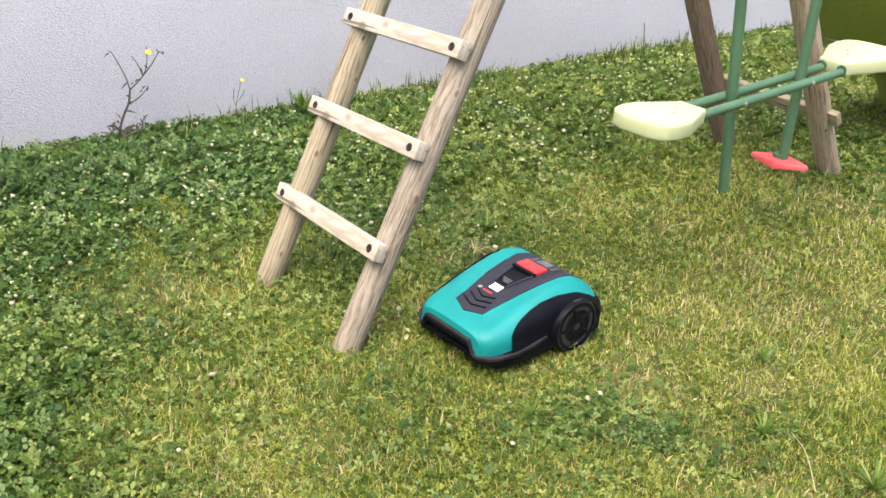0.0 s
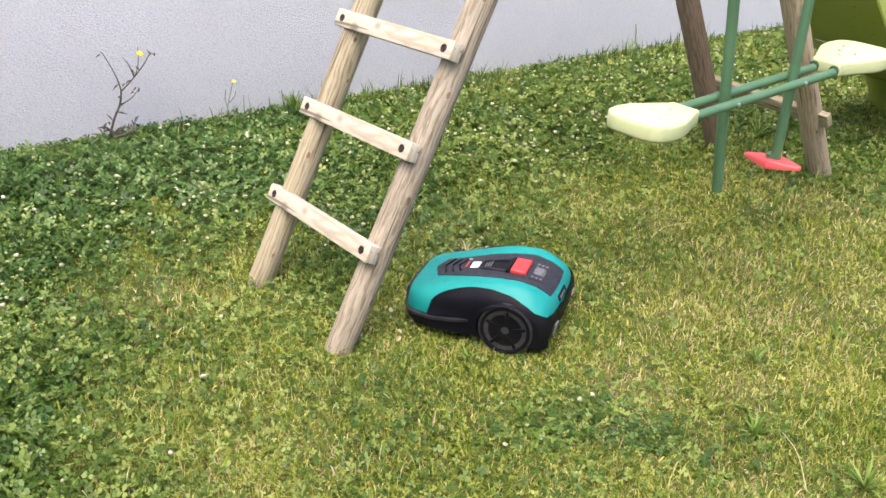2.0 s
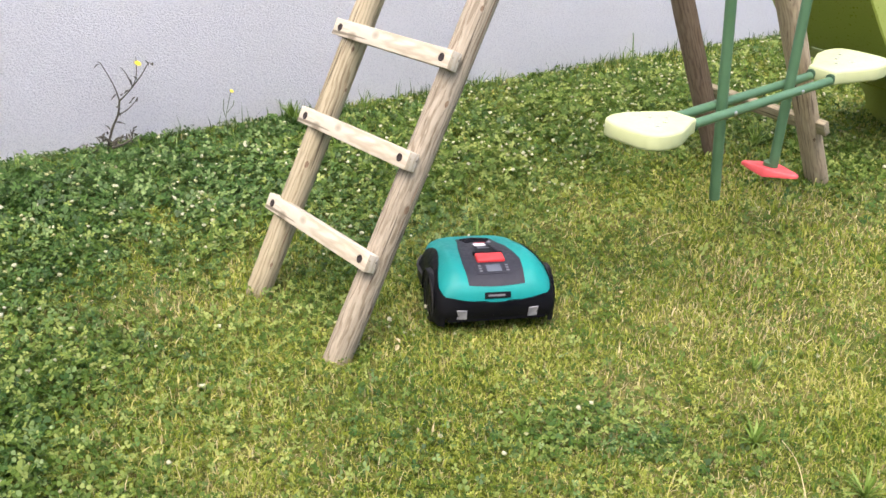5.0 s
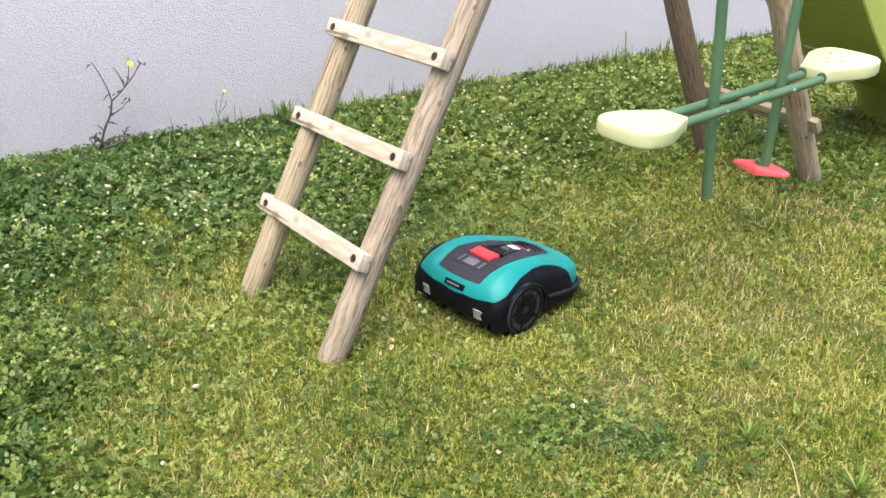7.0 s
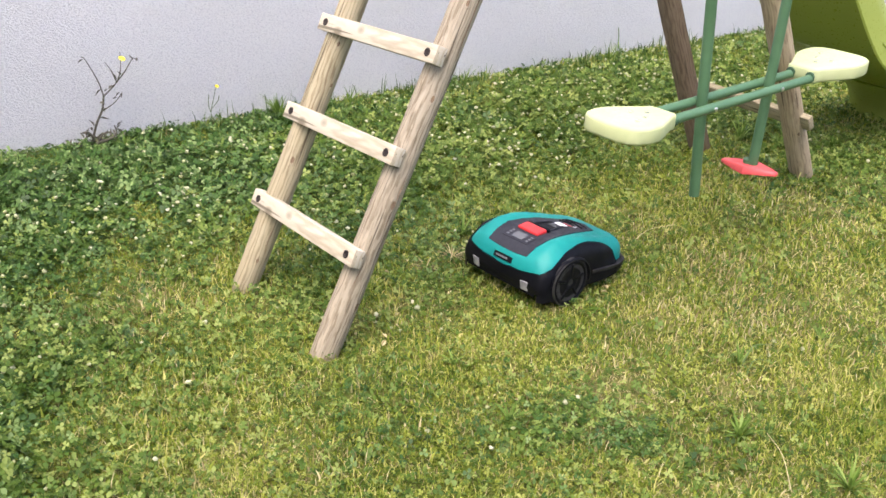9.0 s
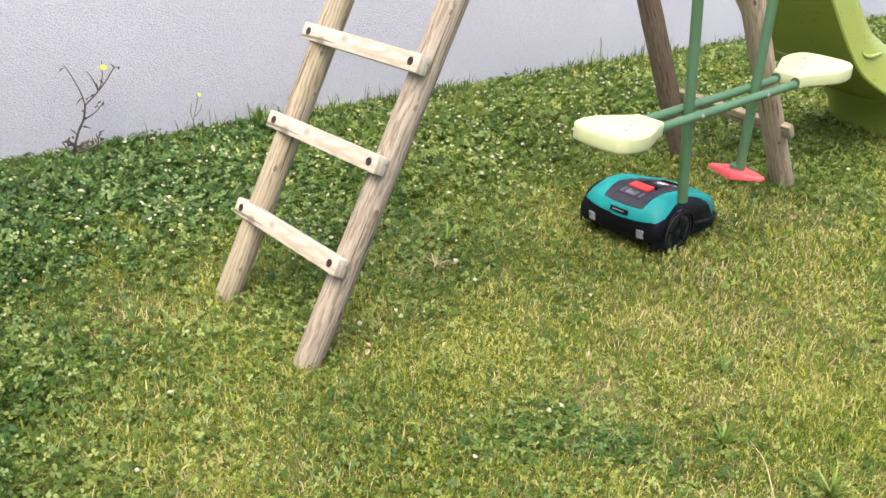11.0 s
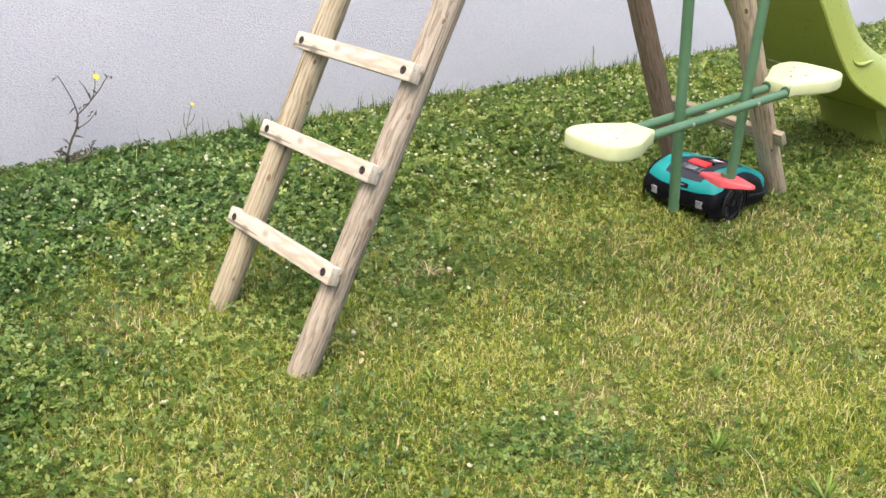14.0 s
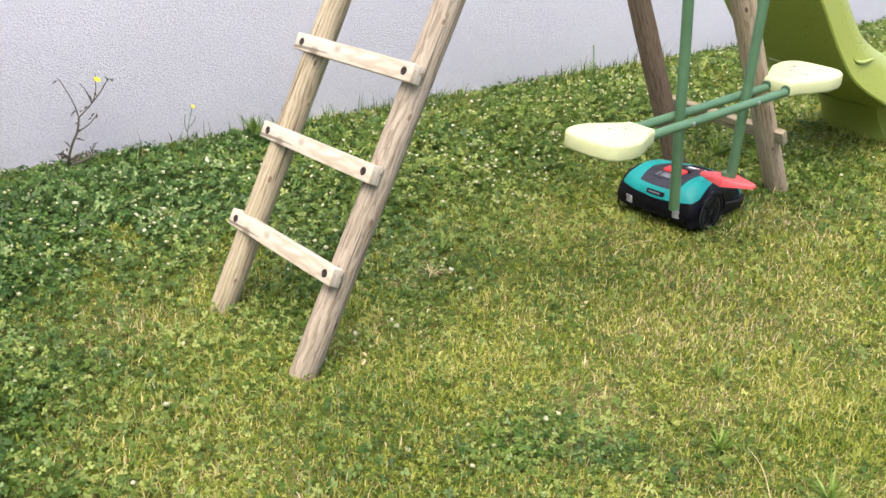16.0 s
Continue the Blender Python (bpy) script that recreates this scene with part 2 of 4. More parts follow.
def mesh_np(name, verts, faces_flat, sizes, mat, label, category):
    me = bpy.data.meshes.new(name)
    me.vertices.add(len(verts))
    me.vertices.foreach_set("co", np.ascontiguousarray(verts, dtype=np.float32).ravel())
    me.loops.add(len(faces_flat))
    me.loops.foreach_set("vertex_index", np.ascontiguousarray(faces_flat, dtype=np.int32))
    me.polygons.add(len(sizes))
    starts = np.concatenate([[0], np.cumsum(sizes)[:-1]]).astype(np.int32)
    me.polygons.foreach_set("loop_start", starts)
    me.update(calc_edges=True)
    me.materials.append(mat)
    return tagged(new(name, me), label, category, kind="stuff")


# ---- ground and wall ----
def ground():
    bm = bmesh.new()
    bmesh.ops.create_grid(bm, x_segments=60, y_segments=60, size=150)
    g = part("ground", bm, soil(), None)
    tagged(g, "short green and yellowed lawn ground with bare dry patches", "lawn", kind="structure")


WALL_Y = 4.03


def wall():
    bm = box_bm(30, 0.25, 2.9, 0.01, 2, (4, WALL_Y + 0.125, 1.35))
    w = part("wall_north", bm, stucco(), None)
    tagged(w, "rough white roughcast garden wall beside the lawn", "wall", kind="structure")


# added out of view, left and behind the camera, to block low sky light
def unseen_walls():
    for name, c, sx, sy in (("unseen_wall_west", (-3.2, -0.5, 1.35), 0.25, 8.9), ("unseen_wall_south", (4, -5.0, 1.35), 30, 0.25)):
        w = part(name, box_bm(sx, sy, 2.9, 0.01, 2, c), GREYWALL, None)
        tagged(w, "added plain grey wall out of view, blocking low sky light", "wall", kind="structure")


ground()
wall()
unseen_walls()


# ---- wooden frame with ladder ----
LEAN = 65.0


def post_bm(length, r, seed):
    rnd = random.Random(seed)
    prof = [(r * 0.9, 0.0), (r * 1.0, 0.012)]
    k = 22
    for i in range(1, k):
        prof.append((r * (1 + rnd.uniform(-0.02, 0.02)), 0.012 + (length - 0.024) * i / k))
    prof += [(r * 0.97, length - 0.008), (r * 0.85, length)]
    return lathe_bm(prof, 28)


def along(foot, lean):
    """A pose whose z runs up a post that leans towards +x (lean < 90) or -x."""
    return Matrix.Translation(foot) @ pose(0, 0, 0, 0, 90 - lean, 0)


def knot(post, r, up, az, size):
    """A branch knot: a dark eye within a raised ring of grain, on the face of a post."""
    n = 18
    bm = bmesh.new()
    rings = []
    for k, lift in ((0.1, 0.0003), (0.30, 0.0006), (0.42, 0.0012), (0.7, 0.0010), (1.0, -0.0008)):
        ring = []
        for i in range(n):
            t = 2 * math.pi * i / n
            u, w = size * 0.85 * k * math.cos(t), size * 1.6 * k * math.sin(t)
            a = radians(az) + u / r
            ring.append(bm.verts.new(((r + lift) * math.cos(a), (r + lift) * math.sin(a), up + w)))
        rings.append(ring)
    for a, b in zip(rings, rings[1:]):
        for i in range(n):
            bm.faces.new((a[i], a[(i + 1) % n], b[(i + 1) % n], b[i]))
    bm.faces.new(rings[0])
    ob = part("knot", bm, KNOTWOOD, post, "dark branch knot in the wood")
    ob.data.materials.append(post.data.materials[0])
    for p in ob.data.polygons:
        p.material_index = 1 if p.index >= 2 * n and p.index < 4 * n else 0


def crack(post, r, up0, up1, az):
    """A drying check running along the grain, as a narrow dark wedge let into the post."""
    pts, rad = [], []
    for i in range(13):
        f = i / 12
        a = radians(az + 2.5 * math.sin(5 * f + az))
        pts.append(((r - 0.0006) * math.cos(a), (r - 0.0006) * math.sin(a), up0 + (up1 - up0) * f))
        rad.append(0.0004 + 0.0013 * math.sin(math.pi * f))
    part("drying_crack", tube_bm(pts, rad, 6), KNOTWOOD, post, "narrow dark drying crack")


def swing_frame():
    fr = empty("swing_frame", pose(1.13, 2.27, 0))
    tagged(fr, "wooden play swing frame of round posts with a ladder side", "swing frame")
    inv = fr.matrix_basis.inverted()
    R = 0.0395
    for i, (x, y) in enumerate(((1.112, 2.037), (1.093, 2.507))):
        post = part("post", post_bm(2.62, R, i), WOOD_GREY if i == 0 else WOOD_POST, fr, "pale weathered round ladder post",
                    inv @ along((x, y, -0.03), LEAN) @ pose(0, 0, 0, 0, 0, 40 + 100 * i))
        for up, az, size in (((0.80, -108, 0.014), (0.50, -95, 0.018), (0.20, -70, 0.017), (1.06, -120, 0.012)), ((0.47, -125, 0.016), (0.84, -118, 0.012), (0.72, -80, 0.010), (0.14, -110, 0.011)))[i]:
            knot(post, R, up, az - 40 - 100 * i, size)
        for up0, up1, az in (((0.86, 1.30, -78), (0.42, 0.60, -88), (0.24, 0.33, -120)), ((0.18, 0.30, -95),))[i]:
            crack(post, R, up0, up1, az - 40 - 100 * i)
    for i, (x, y) in enumerate(((3.40, 2.65), (3.53, 2.205))):
        post = part("post", post_bm(2.72, 0.046, 5 + i), WOOD_BROWN if i == 0 else WOOD_TAN, fr, "darker weathered round support post",
                    inv @ along((x + 0.01, y, -0.03), (116.5, 118.5)[i]) @ pose(0, 0, 0, 0, 0, 70 * i))
        for up, az, size in (((0.45, -120, 0.011), (0.15, -130, 0.012)), ((0.97, -130, 0.018), (0.30, -120, 0.014), (0.62, -110, 0.012)))[i]:
            knot(post, 0.046, up, az - 70 * i, size)
    for a, y, tilt in ((0.291, 2.2800, 2.85), (0.5806, 2.2835, 3.5), (0.8628, 2.2775, 3.4), (1.147, 2.279, 3.0), (1.431, 2.279, 3.0), (1.715, 2.279, 3.0)):
        m = inv @ along((1.1165, y, 0), LEAN) @ pose(-0.041, 0, a, 90 - tilt, 0, 0)
        # local z of the rung runs along its length
        rung = part("rung", box_bm(0.034, 0.050, 0.578, 0.002, 2), WOOD_RUNG, fr, "planed pale wooden rung", m)
        for s in (-1, 1):
            prof = [(0.0115, 0.0), (0.0115, 0.0015), (0.008, 0.0022), (0.006, -0.001)]
            part("bolt", lathe_bm(prof, 16), BOLT, rung, "dark recessed bolt", pose(-0.0172, 0, s * 0.2535, 0, -90, 0))
    part("cross_bar", box_bm(0.03, 0.06, 0.66, 0.004, 2), WOOD_POST, fr, "", inv @ along((3.465, 2.45, 0), 118) @ pose(0.055, 0, 0.288, 90, 0, 0))
    part("beam", post_bm(1.25, 0.05, 11), WOOD_POST, fr, "", inv @ pose(2.19, 1.6, 2.27, -90, 0, 0))


swing_frame()


# ---- face-to-face glider swing ----
def smooth_path(pts, n):
    """Catmull-Rom through pts, n steps a piece."""
    p = [Vector(q) for q in pts]
    p = [2 * p[0] - p[1]] + p + [2 * p[-1] - p[-2]]
    out = []
    for i in range(1, len(p) - 2):
        for k in range(n):
            t = k / n
            a, b, c, d = p[i - 1:i + 3]
            out.append(0.5 * ((2 * b) + (c - a) * t + (2 * a - 5 * b + 4 * c - d) * t * t + (3 * b - a - 3 * c + d) * t ** 3))
    return out + [p[-2]]


PIVOT = Vector((2.3, 1.88, 2.22))


def glider_swing():
    g = empty("glider_swing", Matrix.Translation(PIVOT))
    tagged(g, "green tube face-to-face glider swing with pale lime seats", "swing")
    inv = g.matrix_basis.inverted()
    hang = (((2.417, 1.875, 0.268), (2.385, 1.88, 0.6), (2.345, 1.88, 0.98), (2.2, 1.885, 2.2)),
            ((2.748, 1.91, 0.29), (2.757, 1.91, 0.6), (2.767, 1.91, 0.94), (2.78, 1.90, 1.5), (2.6, 1.90, 2.2)))
    for pts in hang:
        pts = [inv @ p for p in smooth_path(pts, 4)]
        part("hanger", tube_bm(pts, [0.0172] * len(pts), 16), GREENPIPE, g, "green painted steel hanger tube")
    axis = Vector((1.0, 0.085, 0.012)).normalized()
    side = Vector((-axis.y, axis.x, 0)).normalized()
    mid = Vector((2.552, 1.845, 0.583))
    for off in (0.0, 0.074):
        c = mid + side * off
        bar = part("seat_bar", tube_bm([inv @ (c - axis * 0.49), inv @ (c + axis * 0.49)], [0.0148, 0.0148], 16), GREENPIPE, g)
        if off == 0.0:
            for s in (-0.177, 0.19):
                prof = [(0.007, 0.0), (0.007, 0.003), (0.004, 0.005)]
                part("bolt", lathe_bm(prof, 12), ZINC, bar, "shiny zinc bolt", inv @ Matrix.Translation(c + axis * s - side * 0.0138) @ pose(0, 0, 0, 90, 0, 7))
    half = [(0.0, 0.056), (0.03, 0.060), (0.10, 0.094), (0.16, 0.119), (0.215, 0.123), (0.262, 0.112), (0.286, 0.090), (0.297, 0.055), (0.299, 0.0)]
    c = mid + side * 0.037
    for s in (-1, 1):
        k = 0.90 if s < 0 else 0.97
        outline = [(k * x, k * y) for x, y in half] + [(k * x, -k * y) for x, y in half[-2::-1]]
        m = inv @ Matrix.Translation(c + axis * (0.381 if s > 0 else -0.369) + Vector((0, 0, -0.004 if s > 0 else -0.016))) @ pose(0, 0, 0, 0, -2.6, 4.9 + (180 if s < 0 else 0))
        seat = part("seat", outline_bm(outline, -0.012, 0.039, 0.010), CREAM, g, "pale lime moulded plastic seat", m)
        for x, y in ((0.14, 0.03), (0.14, -0.03), (0.09, 0.0), (0.2, 0.05)):
            part("bolt", lathe_bm([(0.007, 0), (0.007, 0.002), (0.003, 0.003)], 10), ZINC, seat, "", pose(k * x, k * y, 0.0385))
        for off in (-0.037, 0.037):
            part("cap", lathe_bm([(0.0148, 0), (0.0166, 0.001), (0.0166, 0.007), (0.015, 0.008)], 16), DARKCAP, seat, "dark tube cap", pose(-0.007, off, 0.012, 0, 90, 0))
    # a long diamond, thick in the middle and thin at its blunt ends
    bm = bmesh.new()
    fo = [(0.010, 0.106), (0.028, 0.062), (0.050, 0.004), (0.028, -0.062), (0.010, -0.106), (-0.012, -0.106), (-0.032, -0.062), (-0.056, -0.004), (-0.032, 0.062), (-0.012, 0.106)]
    top = [bm.verts.new((x * 0.86, y * 0.97, 0.004 + 0.010 * (1 - abs(y) / 0.106))) for x, y in fo]
    low = [bm.verts.new((x, y, -0.008 - 0.008 * (1 - abs(y) / 0.106))) for x, y in fo]
    n = len(fo)
    for k in range(n):
        bm.faces.new((top[k], top[(k + 1) % n], low[(k + 1) % n], low[k]))
    for ring in (top, low):
        for k in range(4):
            bm.faces.new((ring[k], ring[k + 1], ring[8 - k], ring[9 - k]))
    bmesh.ops.recalc_face_normals(bm, faces=bm.faces)
    bmesh.ops.bevel(bm, geom=bm.edges[:], offset=0.003, segments=2, affect="EDGES", profile=0.5)
    foot = part("footrest", bm, CORAL, g, "faded red plastic footrest", inv @ pose(2.750, 1.922, 0.290, -2, 0, 8))
    part("sleeve", lathe_bm([(0.024, 0), (0.024, 0.012), (0.02, 0.014)], 16), GREENPIPE, foot, "", pose(0, 0, 0.014))
    return g


glider = glider_swing()


# ---- slide ----
def slide():
    sl = empty("slide", pose(4.4, 2.42, 0))
    tagged(sl, "lime green moulded plastic garden slide standing on the lawn", "slide")
    inv = sl.matrix_basis.inverted()
    path = smooth_path([(3.10, 0, 1.23), (3.18, 0, 1.20), (3.275, 0, 1.08), (3.527, 0, 0.81), (3.757, 0, 0.56), (3.927, 0, 0.417), (4.18, 0, 0.295), (4.42, 0, 0.205), (4.75, 0, 0.15), (5.1, 0, 0.14)], 5)
    # section: (across, above the underside)
    sec = [(-0.195, 0.198), (-0.207, 0.190), (-0.225, 0.13), (-0.262, 0.008), (-0.258, 0.0), (-0.2, -0.002), (-0.09, -0.006), (0, -0.008), (0.09, -0.006), (0.2, -0.002), (0.258, 0.0), (0.262, 0.008), (0.225, 0.13), (0.207, 0.190), (0.195, 0.198),
           (0.185, 0.18), (0.182, 0.05), (0.16, 0.025), (0, 0.018), (-0.16, 0.025), (-0.182, 0.05), (-0.185, 0.18)]
    bm = bmesh.new()
    rings = []
    for i, p in enumerate(path):
        d = (path[min(i + 1, len(path) - 1)] - path[max(i - 1, 0)]).normalized()
        nrm = Vector((-d.z, 0, d.x))
        rings.append([bm.verts.new(inv @ (p + nrm * hgt + Vector((0, 2.44 + acr, 0)))) for acr, hgt in sec])
    for a, b in zip(rings, rings[1:]):
        for k in range(len(sec)):
            bm.faces.new((a[k], a[(k + 1) % len(sec)], b[(k + 1) % len(sec)], b[k]))
    bm.faces.new(rings[0])
    bm.faces.new(rings[-1])
    ch = part("chute", bm, LIME, sl, "lime chute with raised side rims")
    # moulded ridges across the near flank
    for pts in (((3.885, 2.200, 0.535), (3.925, 2.197, 0.508), (3.985, 2.200, 0.497), (4.05, 2.209, 0.497), (4.115, 2.224, 0.492)),
                ((4.205, 2.182, 0.287), (4.25, 2.180, 0.271), (4.31, 2.180, 0.258), (4.385, 2.180, 0.247))):
        pts = [inv @ p for p in smooth_path(pts, 4)]
        part("ridge", tube_bm(pts, [0.009 * math.sin(math.pi * (0.08 + 0.84 * k / (len(pts) - 1))) for k in range(len(pts))], 10), LIME, ch)

    def foot_fn(u, v):
        # hollow foot: back panel with flared sides, from the ground up to the chute
        z = u
        y = 2.50 + (0.155 + 0.035 * ((z - 0.12) / 0.12) ** 2) * v
        return inv @ Vector((4.53 - 0.16 * (max(z, 0.0) / 0.22) ** 1.4 + 0.05 * v * v, y, z))

    part("foot", thicken(grid_bm(foot_fn, [0.22 * i / 8 - 0.01 for i in range(9)], [-1 + i / 6 for i in range(13)]), 0.012), LIME, sl, "hollow lime support foot")
    for s in (-1, 1):
        def side_fn(u, v, s=s):
            top = 0.22 - 0.075 * u
            return inv @ Vector((4.58 - 0.16 * (1 - u) * v ** 1.4 + 0.48 * u, 2.50 + s * (0.150 + 0.02 * (1 - v)), -0.01 + top * v))
        part("foot_side", thicken(grid_bm(side_fn, [i / 8 for i in range(9)], [i / 5 for i in range(6)]), 0.012), LIME, sl)
    # underside maker's mark as a plain raised shape
    i = 24
    p = path[i]
    d = (path[i + 1] - path[i - 1]).normalized()
    ang = math.degrees(math.atan2(-d.z, d.x))
    part("mark", box_bm(0.02, 0.07, 0.006, 0.002), CREAM, sl, "small pale raised mark", inv @ Matrix.Translation(p + Vector((0, 2.56, 0)) - Vector((-d.z, 0, d.x)) * 0.006) @ pose(0, 0, 0, 0, ang, 0))


slide()


# ---- robot lawn mower: x forward, y left ----
XS = (-0.230, -0.227, -0.219, -0.205, -0.17, -0.12, -0.06, 0.0, 0.06, 0.11, 0.147, 0.173, 0.190, 0.199)
TOP = (0.108, 0.122, 0.146, 0.163, 0.180, 0.188, 0.185, 0.176, 0.163, 0.150, 0.140, 0.134, 0.129, 0.124)
WID = (0.146, 0.157, 0.168, 0.174, 0.179, 0.179, 0.175, 0.170, 0.166, 0.161, 0.154, 0.145, 0.133, 0.122)
ZB = 0.055


def pex(x):
    return float(np.interp(x, (-0.236, -0.2, -0.12, -0.02, 0.1, 0.2), (3.0, 4.2, 5.4, 5.0, 4.2, 4.4)))



def topz(x):
    return float(np.interp(x, XS, TOP))


def halfw(x):
    return float(np.interp(x, XS, WID))


def shell_z(x, y):
    w, t = halfw(x), topz(x)
    k = min(1.0, abs(y) / w)
    p = pex(x)
    return ZB + (t - ZB) * (1 - k ** p) ** (1 / p) + crest(x, y)


def crest(x, y):
    """Shoulders that stand proud of the sunk middle panel, and a shallow valley beside its front."""
    h = float(np.interp(x, (-0.23, -0.2, -0.14, -0.06, 0.02, 0.1, 0.16, 0.199), (0.0, 0.006, 0.016, 0.016, 0.010, 0.004, 0.002, 0.0)))
    v = float(np.interp(x, (0.02, 0.08, 0.14, 0.18), (0.0, 0.005, 0.005, 0.0)))
    return h * math.exp(-((abs(y) - 0.118) / 0.028) ** 2) - v * math.exp(-((abs(y) - 0.082) / 0.022) ** 2)


def rear_x(y, z):
    """Where the tail of the shell stands at a height."""
    lo, hi = XS[0], -0.12
    for _ in range(24):
        x = 0.5 * (lo + hi)
        if abs(y) < halfw(x) and shell_z(x, y) >= z:
            hi = x
        else:
            lo = x
    return hi


def side_y(x, z):
    w, t = halfw(x), topz(x)
    k = min(1.0, max(0.0, (z - ZB) / (t - ZB)))
    p = pex(x)
    return w * (1 - k ** p) ** (1 / p)


WHEEL_X, WHEEL_R = -0.11, 0.080


def mower():
    m = empty("robot_mower", pose(1.54, 1.866, 0))
    tagged(m, "teal and black robot lawn mower driving on the lawn", "robot mower")
    n = 44
    xs = [XS[0] + (XS[-1] - XS[0]) * (0.5 - 0.5 * math.cos(math.pi * i / n)) for i in range(n + 1)]

    def shell_fn(x, v):
        y = halfw(x) * math.sin(v * math.pi / 2)
        low = float(np.interp(x, (-0.06, -0.03), (0.118, ZB)))
        y = math.copysign(min(abs(y), side_y(x, low)), y)
        return Vector((x, y, max(min(low, topz(x)), shell_z(x, y))))
    vs = [-1 + i / 16 for i in range(33)]
    part("shell", grid_bm(shell_fn, xs, vs), TEAL, m, "glossy teal upper shell")

    # front and rear teal faces
    def front_fn(u, v):
        y = halfw(XS[-1]) * math.sin(v * math.pi / 2)
        zl = float(np.interp(abs(y), (0.0, 0.088, 0.100, 0.122), (0.104, 0.104, 0.066, 0.060)))
        return Vector((XS[-1] + 0.004 * (1 - u), y, zl + (max(shell_z(XS[-1], y), zl) - zl) * u))
    part("nose", grid_bm(front_fn, [0, 0.5, 1], vs), TEAL, m)

    def rear_fn(u, v):
        y = halfw(XS[0]) * math.sin(v * math.pi / 2)
        return Vector((XS[0], y, ZB + (shell_z(XS[0], y) - ZB) * u))
    part("tail", grid_bm(rear_fn, [0, 0.5, 1], vs), BLACK, m)

    # middle panel, wide behind and narrowing to a blunt point in front
    def panel_fn(u, v):
        yl = np.interp(u, (0, 0.25, 0.6, 0.9, 1), (0.083, 0.088, 0.076, 0.058, 0.056))
        x = -0.208 + 0.342 * u + (0.021 * (1 - abs(v)) if u > 0.95 else 0.0) - (0.004 * (1 - v * v) if u < 0.05 else 0)
        y = yl * v
        return Vector((x, y, shell_z(x, y) + 0.0025))
    part("top_panel", thicken(grid_bm(panel_fn, [i / 30 for i in range(31)], [-1 + i / 8 for i in range(17)]), 0.004), PANEL, m, "matt anthracite top panel")

    # chevron ridges near the nose
    for k in range(3):
        x0 = 0.128 - 0.021 * k
        w = 0.046 - 0.004 * k
        pts = [Vector((x0 - 0.016 * abs(v), w * v, shell_z(x0 - 0.016 * abs(v), w * v) + 0.0035)) for v in (-1, -0.5, 0, 0.5, 1)]
        part("ridge", tube_bm(pts, [0.0028] * 5, 8), BLACK, m)

    def on_top(name, x0, x1, y0, y1, lift, mat, label="", parent=m):
        def fn(u, v):
            x, y = x0 + (x1 - x0) * u, y0 + (y1 - y0) * v
            return Vector((x, y, shell_z(x, y * 0.9) + lift))
        return part(name, thicken(grid_bm(fn, [i / 4 for i in range(5)], [i / 4 for i in range(5)]), 0.003), mat, parent, label)

    # display recess, narrowing forward, with a raised rim
    def recess_fn(u, v):
        x = -0.066 + 0.084 * u
        y = (2 * v - 1) * (0.040 - 0.016 * u)
        return Vector((x, y, shell_z(x, y * 0.9) + 0.0034))
    recess = part("display_recess", thicken(grid_bm(recess_fn, [i / 6 for i in range(7)], [i / 6 for i in range(7)]), 0.002), BLACK, m, "dark display recess")
    for s in (-1, 1):
        pts = [recess_fn(u / 4, 0.5 + 0.5 * s) + Vector((0, 0, 0.002)) for u in range(5)]
        part("recess_edge", tube_bm(pts, [0.0032] * 5, 8), PANEL, recess)
    for k in range(3):
        on_top("print_bar", -0.012 + 0.007 * k, -0.009 + 0.007 * k, -0.02 + 0.006 * k, 0.016, 0.0058, GREYPRINT, "", recess)
    on_top("sticker", 0.024, 0.048, -0.017, 0.019, 0.0045, STICKER, "small white sticker")
    on_top("emblem_bar", 0.060, 0.065, -0.024, 0.012, 0.0034, RED, "small red emblem bar")
    part("emblem_ring", lathe_bm([(0.0065, 0), (0.0065, 0.0015), (0.005, 0.002)], 18), SILVER, m, "", pose(0.062, -0.036, shell_z(0.062, 0.03) + 0.004, 0, 7, 0))
    btn_z = shell_z(-0.1, 0)
    btn = part("stop_button", box_bm(0.046, 0.084, 0.014, 0.004, 3), RED, m, "large red stop button", pose(-0.1, 0, btn_z + 0.005, 0, -2, 0))
    part("button_edge", box_bm(0.012, 0.09, 0.012, 0.003), BLACK, btn, "", pose(0.031, 0, -0.001))
    key = on_top("keypad", -0.178, -0.132, -0.052, 0.052, 0.0042, PANEL, "dark keypad with grey print")
    on_top("screen", -0.172, -0.14, -0.022, 0.022, 0.0055, SCREEN, "glossy display screen", key)
    for s in (-1, 1):
        for k in range(3):
            on_top("key", -0.17 + 0.012 * k, -0.163 + 0.012 * k, s * 0.04 - 0.005, s * 0.04 + 0.004, 0.0046, GREYPRINT, "", key)
    part("rear_plate", box_bm(0.004, 0.078, 0.018, 0.0015, 1), BLACK, m, "black plate with grey print", pose(-0.2245, 0, 0.134, 0, 24, 0))
    part("plate_print", box_bm(0.002, 0.05, 0.006, 0.0005, 1), GREYPRINT, m, "", pose(-0.2268, 0.004, 0.1345, 0, 24, 0))

    # lower body
    nl = 48
    bx = [-0.234 + 0.441 * (0.5 - 0.5 * math.cos(math.pi * i / nl)) for i in range(nl + 1)]

    def low_w(x):
        return float(np.interp(x, (-0.234, -0.229, -0.212, -0.19, -0.02, 0.06, 0.12, 0.162, 0.188, 0.202, 0.207), (0.130, 0.151, 0.166, 0.171, 0.170, 0.176, 0.174, 0.162, 0.146, 0.128, 0.112)))

